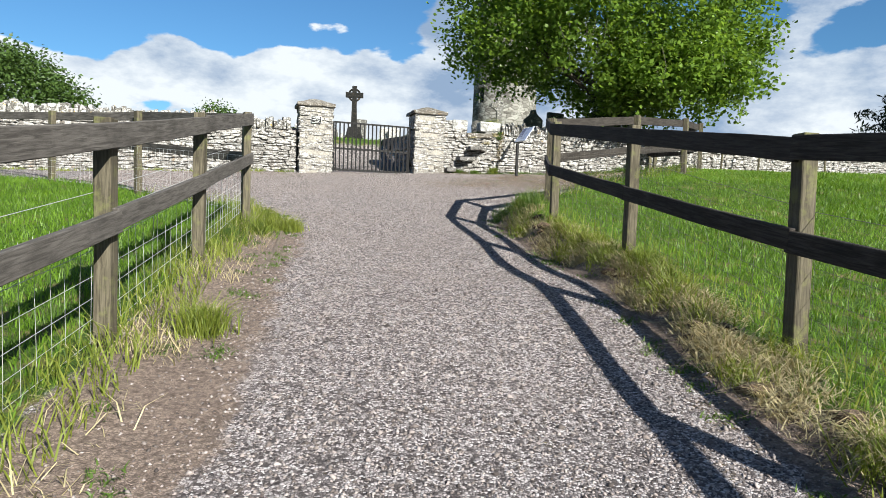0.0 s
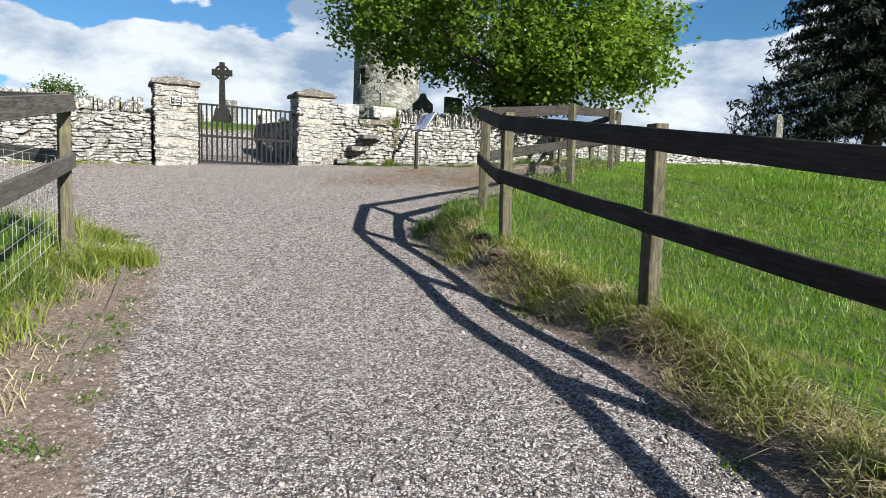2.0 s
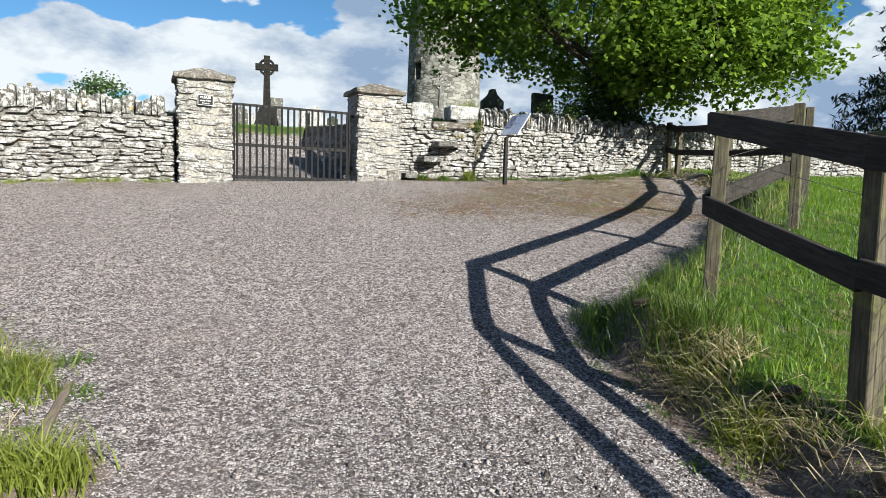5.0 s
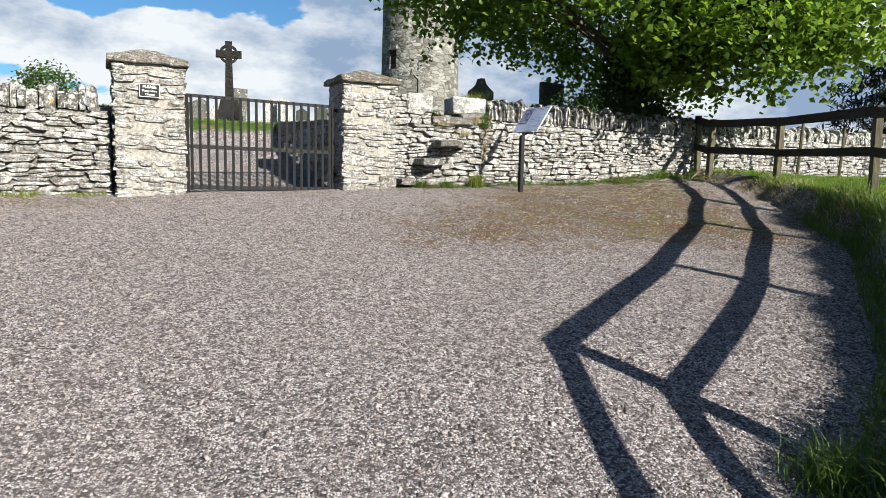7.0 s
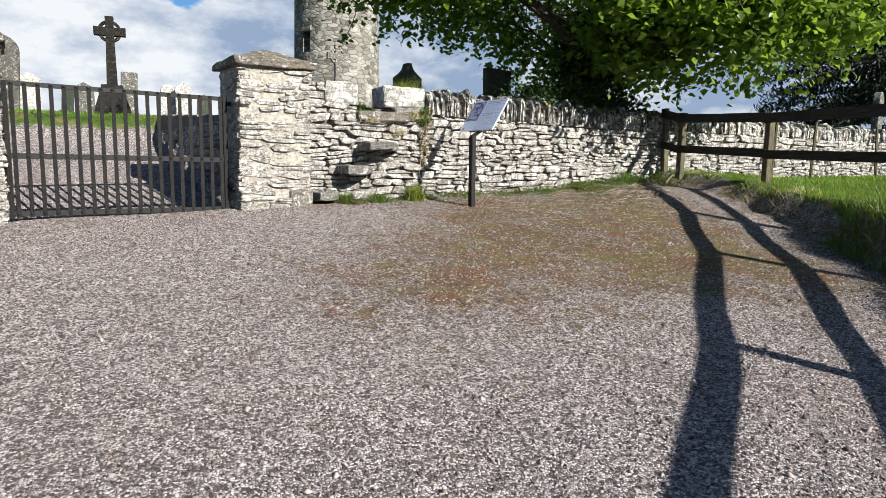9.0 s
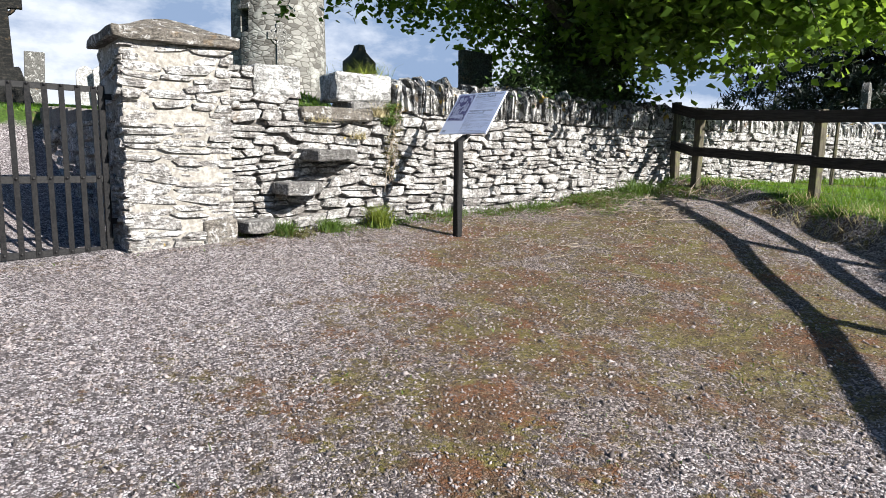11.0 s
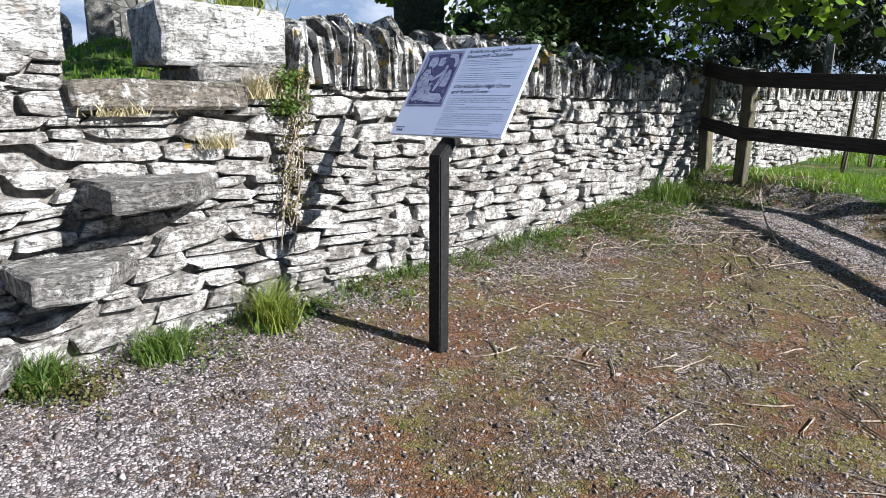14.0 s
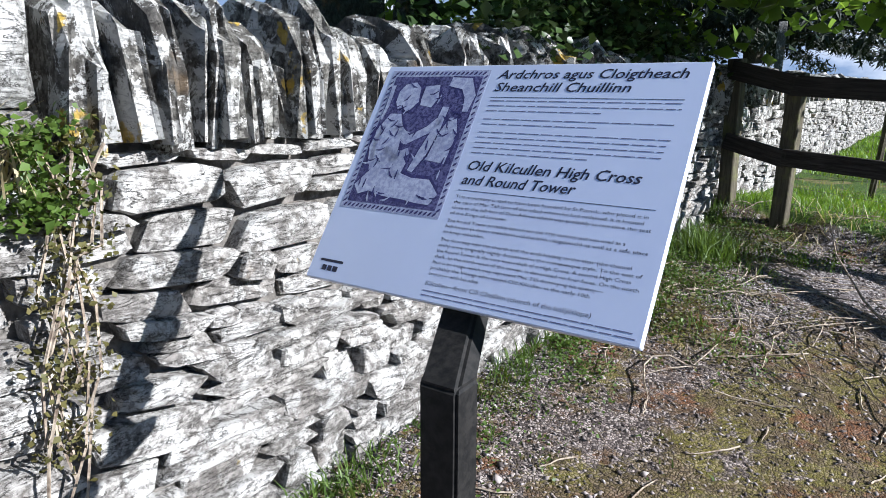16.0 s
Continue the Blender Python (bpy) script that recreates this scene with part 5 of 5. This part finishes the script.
# ---- grass, weeds, twigs, pebbles ----
def blades(name, xy, h, w, lean, mat, label, seed, z=None):
    g = np.random.default_rng(seed)
    n = len(xy)
    if z is None:
        z = ground_np(xy[:, 0], xy[:, 1])
    a = g.uniform(0, 2 * np.pi, n)
    la = g.uniform(0, 2 * np.pi, n)
    hh = h[0] + (h[1] - h[0]) * g.random(n) ** 1.6
    le = hh * g.uniform(lean[0], lean[1], n)
    ww = w * g.uniform(.6, 1.3, n)
    b0 = np.stack([xy[:, 0], xy[:, 1], z - .01], -1)
    sx = np.stack([np.cos(a) * ww, np.sin(a) * ww, np.zeros(n)], -1)
    ld = np.stack([np.cos(la) * le, np.sin(la) * le, np.zeros(n)], -1)
    up = np.zeros((n, 3))
    up[:, 2] = hh
    v = np.stack([b0 - sx, b0 + sx, b0 + up * .55 + ld * .3 - sx * .7, b0 + up * .55 + ld * .3 + sx * .7, b0 + up * (1 - .25 * (le / hh)[:, None]) + ld], 1)
    k = (np.arange(n) * 5)[:, None]
    f = np.concatenate([k + [0, 1, 3], k + [0, 3, 2], k + [2, 3, 4]], 1).reshape(-1, 3)
    ob = mesh_np(name, v.reshape(-1, 3), f, mat)
    return tagged(ob, label, "grass", kind="stuff")


def scatter(n, x0, x1, y0, y1, keep, seed):
    g = np.random.default_rng(seed)
    p = np.stack([g.uniform(x0, x1, n), g.uniform(y0, y1, n)], -1)
    return p[keep(p[:, 0], p[:, 1], g)]


def front(x, y):
    return sd(x, y)[1] > 0.06


blades("grass", scatter(240000, 1.0, 9.5, -1, 23.5, lambda x, y, g: (edge_right(x, y) > .15 + .3 * g.random(len(x))) & front(x, y) & (edge_right(x, y) < 6), 1), (.035, .11), .0042, (.2, .9), M_GRASS, "sunlit green field grass behind the fence", 1)
blades("grass", scatter(130000, 6.0, 26, 3, 28, lambda x, y, g: (edge_right(x, y) > 4) & front(x, y), 2), (.06, .16), .009, (.2, .9), M_GRASS, "sunlit green field grass stretching to the wall", 2)
blades("long_grass", scatter(60000, .8, 8.5, -1, 22.6, lambda x, y, g: (np.abs(edge_right(x, y) - .62) < .34 * g.random(len(x)) ** .7 + .05) & front(x, y) & (g.random(len(x)) < .34 * ramp(21, 15, y)), 3), (.12, .40), .0042, (.2, 1.0), M_LONG, "long yellow-green grass along the fence", 3)
blades("dry_grass", scatter(70000, .8, 7.5, -1, 22, lambda x, y, g: (np.abs(edge_right(x, y) - .32) < .3) & front(x, y) & (np.sin(y * 2.3 + 1) + np.sin(y * 5.1) + g.normal(size=len(x)) * .8 > .1), 4), (.05, .22), .0035, (.8, 2.2), M_DRY, "matted dry straw-coloured grass on the bank", 4)
blades("grass", scatter(150000, -13, -1.2, -1, 14.5, lambda x, y, g: (edge_left(x, y) > .5 + .5 * g.random(len(x))) & (y + .35 * (x + 4) < 13.0), 5), (.05, .17), .0048, (.2, .9), M_GRASS, "green grass behind the wire netting", 5)
blades("long_grass", scatter(46000, -6, -1.2, -1, 12, lambda x, y, g: (np.abs(edge_left(x, y) - .54) < .26) & (g.random(len(x)) < .9 * (.4 + np.abs(np.sin(2.1 * y) * np.sin(5.3 * y)))), 6), (.09, .33), .0045, (.3, 1.1), M_LONG, "yellowing grass along the fence foot", 6)
blades("dry_grass", scatter(20000, -3.5, -1.2, -1, 10.5, lambda x, y, g: (np.abs(edge_left(x, y) - .38) < .3) & (np.sin(y * 3.3) + np.sin(y * 7.1 + x) + g.normal(size=len(x)) * .5 > .5), 7), (.05, .2), .0035, (.7, 1.8), M_DRY, "dry grass at the edge of the drive", 7)


def wall_foot(n, s0, s1, d0, d1, seed):
    g = np.random.default_rng(seed)
    s, d = g.uniform(s0, s1, n), d0 + (d1 - d0) * g.random(n) ** 2
    d = d0 + (d - d0) * (.25 + .75 * np.abs(np.sin(s * 2.1 + 1) * np.sin(s * 5.7 + seed)))
    clump = np.sin(s * 5.3) + np.sin(s * 11.7 + 1) + g.normal(size=n) * 1.1 > .3
    s, d = s[clump], d[clump]
    return np.stack([O.x + U.x * s + N.x * d, O.y + U.y * s + N.y * d], -1)


blades("grass_tufts", wall_foot(4200, .1, 7.2, .03, .34, 8), (.03, .15), .0038, (.3, 1.1), M_WEED, "green grass tufts at the foot of the wall", 8)
blades("grass_tufts", wall_foot(3800, 4.6, 7.4, .03, 1.1, 9), (.03, .17), .0038, (.3, 1.1), M_WEED, "rank green grass in the corner by the fence", 9)
blades("grass_tufts", wall_foot(5000, -13, -4.4, .03, .5, 10), (.04, .14), .005, (.3, 1.1), M_LONG, "short grass at the foot of the wall", 10)
# matted straw and ragged tufts hanging over the bank's edge
g = np.random.default_rng(50)
mats, greens = [], []
for k in range(120):
    y = g.uniform(0.2, 10.6)
    e = g.uniform(.12, .50)
    x = float(np.interp(y, EDGE_R[:, 1], EDGE_R[:, 0])) + e
    (mats if g.random() < .68 else greens).append(np.array([x, y]) + g.normal(size=(170, 2)) * np.array([.06, .11]))
blades("dry_grass", np.concatenate(mats), (.05, .17), .0045, (1.0, 3.2), M_DRY, "bleached straw matted over the edge of the bank", 51)
blades("long_grass", np.concatenate(greens), (.08, .26), .0045, (.4, 1.6), M_LONG, "ragged tufts along the edge of the bank", 52)
lows = []
for k in range(110):
    y = g.uniform(1.5, 11.8)
    left = g.random() < .5
    x = float(np.interp(y, EDGE_L[:, 1], EDGE_L[:, 0])) + g.uniform(-.3, .18) if left else float(np.interp(y, EDGE_R[:, 1], EDGE_R[:, 0])) - g.uniform(-.12, .22)
    lows.append(np.array([x, y]) + g.normal(size=(60, 2)) * .05)
blades("weeds", np.concatenate(lows), (.015, .06), .006, (.5, 1.8), M_WEED, "low weeds creeping over the edges of the gravel", 53)
# single thick tufts
for k, (x, y, r, h, m) in enumerate([(1.62, 20.72, .10, .34, M_LONG), (0.55, 20.45, .10, .22, M_WEED), (1.05, 20.58, .09, .2, M_WEED), (-2.05, 9.2, .16, .30, M_LONG), (-1.55, 4.35, .16, .34, M_LONG), (1.35, 10.2, .25, .38, M_WEED), (1.15, 11.3, .2, .3, M_WEED), (5.9, 21.9, .25, .34, M_WEED)]):
    g = np.random.default_rng(40 + k)
    q = np.array([x, y]) + g.normal(size=(420, 2)) * r * .5
    blades("grass_tuft", q, (h * .5, h), .004, (.3, 1.0), m, "thick tuft of grass at the gravel's edge", 60 + k)
for k in range(13):
    g = np.random.default_rng(300 + k)
    x, y = g.uniform(-2.7, -2.1), g.uniform(6.2, 10.4)
    x = min(x, float(np.interp(y, EDGE_L[:, 1], EDGE_L[:, 0])) - .18)
    h = g.uniform(.11, .27)
    q = np.array([x, y]) + g.normal(size=(260, 2)) * g.uniform(.05, .11)
    blades("grass_tuft", q, (h * .4, h), .0048, (.4, 1.2), M_LONG if k % 3 else M_WEED, "lush tuft of grass beside the timber edging", 320 + k)
# broad-leaved weeds along the foot of the wall and in the corner
g = np.random.default_rng(123)
for k in range(64):
    corner = k > 24
    s = g.uniform(4.7, 7.0) if corner else g.uniform(.5, 5.0)
    d = .06 + (abs(g.normal()) * .38 if corner else abs(g.normal()) * .14)
    q = wp(s, d)
    r = g.uniform(.06, .17)
    cs = np.array([(q.x + g.normal() * r, q.y + g.normal() * r, 0) for _ in range(26)])
    cs = cs[sd(cs[:, 0], cs[:, 1])[1] > .03]
    if len(cs) < 4:
        continue
    cs[:, 2] = ground_np(cs[:, 0], cs[:, 1]) + g.uniform(.008, .075 if corner else .05, len(cs))
    v, f = leaf_cloud(cs, .025, 10, g.uniform(.012, .024), g, .6, .3)
    tagged(mesh_np("weed_clump", v, f, M_WEED if k % 3 else M_CREEPER), "low leafy weeds growing at the foot of the wall", "weed", "weeds at the wall", kind="stuff")
# tiny weeds through the gravel
pts = scatter(9000, -6, 6.6, 11, 21.5, lambda x, y, g: (edge_right(x, y) < -.1) & (sd(x, y)[1] > .2) & (cover_np(x, y)[:, 2] > .25 + .5 * g.random(len(x))) & (np.sin(x * 3.1) * np.sin(y * 3.7 + x) > .35), 11)
blades("weeds", pts, (.02, .06), .005, (.4, 1.4), M_WEED, "small weeds and moss growing through the gravel", 11)
pts = scatter(110000, -2, 6.6, 14, 21.5, lambda x, y, g: (edge_right(x, y) < -.1) & (sd(x, y)[1] > .2) & (cover_np(x, y)[:, 2] > .3 + .4 * g.random(len(x))), 12)
blades("straw_litter", pts, (.004, .03), .0032, (2.0, 6.0), M_STRAW, "dry grass litter lying over the mossy gravel", 12)

blades("long_grass", scatter(60000, .9, 7.4, 10.5, 17.5, lambda x, y, g: (np.abs(edge_right(x, y) - .2) < .32) & front(x, y), 21), (.08, .28), .0045, (.3, 1.2), M_WEED, "long green grass spilling over the bank", 21)
blades("dry_grass", scatter(40000, 1.5, 16, -1, 26, lambda x, y, g: (edge_right(x, y) > .5) & front(x, y) & (g.random(len(x)) < .4), 22), (.08, .17), .003, (.3, 1.0), M_LONG, "pale seed stalks among the field grass", 22)
# churchyard lawn, rough along the top of the bank
g = np.random.default_rng(77)
s, d = g.uniform(-6, 3.2, 40000), -.45 - 18 * g.random(40000) ** 2
keep = ~((s > -3.8) & (s < -.7) & (d > -4.7))
s, d = s[keep], d[keep]
blades("grass", np.stack([O.x + U.x * s + N.x * d, O.y + U.y * s + N.y * d], -1), (.03, .11), .008, (.2, .9), M_GRASS, "churchyard grass behind the wall", 13)

# leafy creeper and tufts on the wall
creeper = empty("wall_creeper", wp(1.98, .04, 2.9), "thin leafy creeper hanging down the wall", "plant")
bm, cs, rnd = bmesh.new(), [], random.Random(9)
for k in range(7):
    s = 1.97 + rnd.uniform(-.06, .06)
    pts = []
    for j in range(9):
        z = 3.68 - j * rnd.uniform(.08, .115)
        pts.append(tuple(wp(s + .035 * math.sin(j * 1.3 + k) - .012 * j, .05 + .015 * math.sin(j + k), z)))
        if j < 8:
            cs.append(pts[-1])
    tube(bm, pts, [.004] * 9, 4)
child(tagged(part("stem_tangle", bm, M_TWIG), kind="stuff"), creeper)
g = np.random.default_rng(5)
v, f = leaf_cloud(np.array(cs), .026, 16, .017, g, .2, .6)
child(tagged(mesh_np("foliage", v, f, M_CREEPER), kind="stuff"), creeper)


def wall_tuft(s, d, z, r, n, h, mat, seed, label):
    g = np.random.default_rng(seed)
    xy = np.array([tuple(wp(s, d).xy)]) + g.normal(size=(n, 2)) * r
    blades("wall_plant", xy, (h * .4, h), .003, (.5, 1.5), mat, label, seed, z=np.full(n, z))


wall_tuft(1.72, .0, 3.60, .06, 260, .26, M_DRY, 91, "dry grass tuft growing from the wall top")
wall_tuft(1.0, .06, 3.52, .07, 120, .12, M_DRY, 92, "dry grass growing from the stile")
g = np.random.default_rng(93)
cs = np.array([tuple(wp(1.87 + g.normal() * .05, .03 + abs(g.normal()) * .05, 3.52 + g.random() * .22)) for _ in range(45)])
v, f = leaf_cloud(cs, .022, 14, .022, g, .4, .3)
tagged(mesh_np("wall_plant", v, f, M_WEED), "leafy green plant rooted beside the coping", "plant", kind="stuff")
wall_tuft(1.45, .06, 3.36, .05, 120, .14, M_DRY, 94, "dry grass growing from the wall face")
wall_tuft(1.72, -.25, 4.02, .12, 200, .3, M_LONG, 95, "long grass behind the white block")

# twigs strewn on the gravel
rnd = random.Random(31)
for k in range(290):
    if k < 170:
        p = wp(rnd.gauss(5.7, .7), abs(rnd.gauss(.5, .6)) + .1)
        ln = rnd.uniform(.15, .7)
    else:
        p = wp(rnd.uniform(2.2, 6.5), rnd.uniform(.4, 3.2))
        ln = rnd.uniform(.08, .3)
    a = rnd.uniform(0, math.pi * 2)
    pts = []
    for j in range(5):
        a += rnd.uniform(-.35, .35)
        x, y = (p.x, p.y) if j == 0 else (pts[-1][0] + math.cos(a) * ln / 4, pts[-1][1] + math.sin(a) * ln / 4)
        pts.append((x, y, ground_z(x, y) + .008 + rnd.uniform(0, .04) * (k < 170)))
    bm = bmesh.new()
    tube(bm, pts, [.0045, .0042, .0038, .003, .002], 4)
    tagged(part("twig", bm, M_TWIG), "dry bare twig lying on the gravel", "twig", "twigs on the gravel")
bm = bmesh.new()
tube(bm, [tuple(wp(s, d, z)) for s, d, z in ((5.3, 1.55, base_at(5.3, 1.5) + .02), (5.75, 1.3, base_at(5.7, 1.3) + .06), (6.2, 1.08, base_at(6.2, 1.1) + .17), (6.55, .98, base_at(6.5, 1) + .30))], [.008, .007, .006, .003], 5)
tagged(part("stick", bm, M_TWIG), "long pale bare stick propped over the gravel", "stick")

# timber edging and clods of turf at the sides of the drive
for a, b in (((-1.66, 6.1), (-1.83, 7.3)), ((-1.84, 7.36), (-2.08, 8.8)), ((-2.11, 8.86), (-2.36, 10.2))):
    p, q = Vector((*a, ground_z(*a) - .036)), Vector((*b, ground_z(*b) - .030))
    v = q - p
    bm = bmesh.new()
    box(bm, Matrix(), v.length, .045, .10, .006)
    bmesh.ops.subdivide_edges(bm, edges=[e for e in bm.edges if e.calc_length() > .5], cuts=8)
    jitter(bm, .012, 2.5, a[1])
    ob = part("edging_board", bm, M_EDGE)
    ob.matrix_world = Matrix.Translation((p + q) / 2) @ v.to_track_quat("X", "Z").to_matrix().to_4x4()
    tagged(ob, "half-buried worn timber edging board along the drive", "edging", "edging boards")
rnd = random.Random(77)
M_CLOD = plain_noise("soil_clod", (0.0434, 0.0279, 0.0186), (0.1364, 0.093, 0.062), 35, .95, .015)
for k in range(34):
    y = rnd.uniform(.5, 11)
    x = float(np.interp(y, EDGE_R[:, 1], EDGE_R[:, 0])) + rnd.uniform(.12, .4)
    r = rnd.uniform(.02, .07)
    bm = bmesh.new()
    bmesh.ops.create_icosphere(bm, subdivisions=2, radius=1, matrix=Matrix.Translation((x, y, ground_z(x, y) + r * .15)) @ Matrix.Rotation(rnd.uniform(0, 3), 4, "Z") @ Matrix.Diagonal((r * 1.5, r, r * .7, 1)))
    jitter(bm, r * .7, 9, k)
    tagged(part("clod", bm, M_CLOD), "crumbling clod of brown soil on the bank", "soil clod", "clods on the bank")

# loose gravel chips over the finer gravel
def chip_material():
    m, nt, b = material("gravel_chip", 0.85, spec=0.3)
    rnd = nt.nodes.new("ShaderNodeNewGeometry").outputs["Random Per Island"]
    col = ramp_node(nt, rnd, [(0.0, (0.04, 0.032, 0.03)), (0.3, (0.12, 0.10, 0.093)), (0.6, (0.235, 0.20, 0.188)), (0.85, (0.29, 0.25, 0.238)), (1.0, (0.35, 0.315, 0.30))])
    nt.links.new(col, b.inputs["Base Color"])
    return m


g = np.random.default_rng(15)
px = scatter(300000, -8.5, 6.8, .6, 21.6, lambda x, y, g: (edge_right(x, y) < -.1 + .2 * g.random(len(x)) ** 3) & (edge_left(x, y) < .45 - .9 * g.random(len(x)) ** .6) & (sd(x, y)[1] > .1) & (cover_np(x, y)[:, 2] < .5 + 1.1 * g.random(len(x))), 14)[:150000]
n = len(px)
size = g.uniform(.0045, .011, n) * (1 + .8 * (g.random(n) < .04))
octa = np.array([(1, 0, 0), (-1, 0, 0), (0, 1, 0), (0, -1, 0), (0, 0, .7), (0, 0, -.7)], float)
tri = np.array([(0, 2, 4), (2, 1, 4), (1, 3, 4), (3, 0, 4), (2, 0, 5), (1, 2, 5), (3, 1, 5), (0, 3, 5)])
a = g.uniform(0, 6.28, n)
v = octa[None] * (1 + g.uniform(-.35, .35, (n, 6, 1))) * np.stack([size * 1.3, size * .85, size], -1)[:, None, :]
v[:, :, 2] += g.normal(size=(n, 1)) * .4 * v[:, :, 0]
ca, sa = np.cos(a)[:, None], np.sin(a)[:, None]
vx, vy = v[:, :, 0] * ca - v[:, :, 1] * sa, v[:, :, 0] * sa + v[:, :, 1] * ca
v[:, :, 0], v[:, :, 1] = vx + px[:, :1], vy + px[:, 1:]
v[:, :, 2] += (ground_np(px[:, 0], px[:, 1]) + size * .25)[:, None]
chips = mesh_np("gravel_chips", v.reshape(-1, 3), (tri[None] + (np.arange(n) * 6)[:, None, None]).reshape(-1, 3), chip_material())
tagged(chips, "loose pinkish grey gravel chips on the drive", "gravel", kind="stuff")

# ---- stones of the walls and pillars, last ----
put_stones(wall_r, lay(0.06, 7.35, lambda s: base_at(s), 3.65, (0.035, 0.13), (0.12, 0.40), 1, lambda s, z: False), WM, 0.16, 1, near=2.5, limit=470)
put_stones(wall_r, lay(0.03, 0.82, lambda s: 3.65, 3.78, (0.06, 0.1), (0.16, 0.4), 4), WM, 0.16, 41)
put_stones(wall_r, lay(0.03, 0.34, lambda s: 3.77, 4.02, (0.05, 0.1), (0.16, 0.3), 5), WM, 0.16, 42)
put_stones(wall_f, lay(7.36, 26.0, lambda s: base_at(s), 3.64, (0.06, 0.14), (0.2, 0.5), 2), WM, 0.16, 2, near=7.4)
put_stones(wall_l, lay(-24.0, -4.33, lambda s: base_at(s), 3.43, (0.05, 0.13), (0.2, 0.5), 3), WM, 0.16, 3, near=-4.4)
for ob, s0, s1 in ((PIL_R, -0.90, 0.03), (PIL_L, -4.27, -3.32)):
    zb = base_at(s0, .3)
    front_items = lay(s0, s1, lambda s: zb - .03, 4.11, (0.035, 0.125), (0.14, 0.48), 7 + s0)
    put_stones(ob, front_items, WM @ Matrix.Translation((0, -0.23, 0)), 0.16, 8 + s0)
    side = lay(-0.62, 0.23, lambda s: zb - .03, 4.11, (0.05, 0.12), (0.18, 0.42), 9 + s0)
    put_stones(ob, side, WM @ Matrix.Translation((s0, 0, 0)) @ Matrix.Rotation(-math.pi / 2, 4, "Z"), 0.12, 10 + s0)
    put_stones(ob, side, WM @ Matrix.Translation((s1, 0, 0)) @ Matrix.Rotation(math.pi / 2, 4, "Z") @ Matrix.Translation((0.39, 0, 0)), 0.12, 11 + s0)
block_part("corner_stone", -0.12, .155, base_at(0, .3) + .10, 0.31, 0.2, 0.24, 31, M_CAP, PIL_R, "large squared corner stone at the foot")
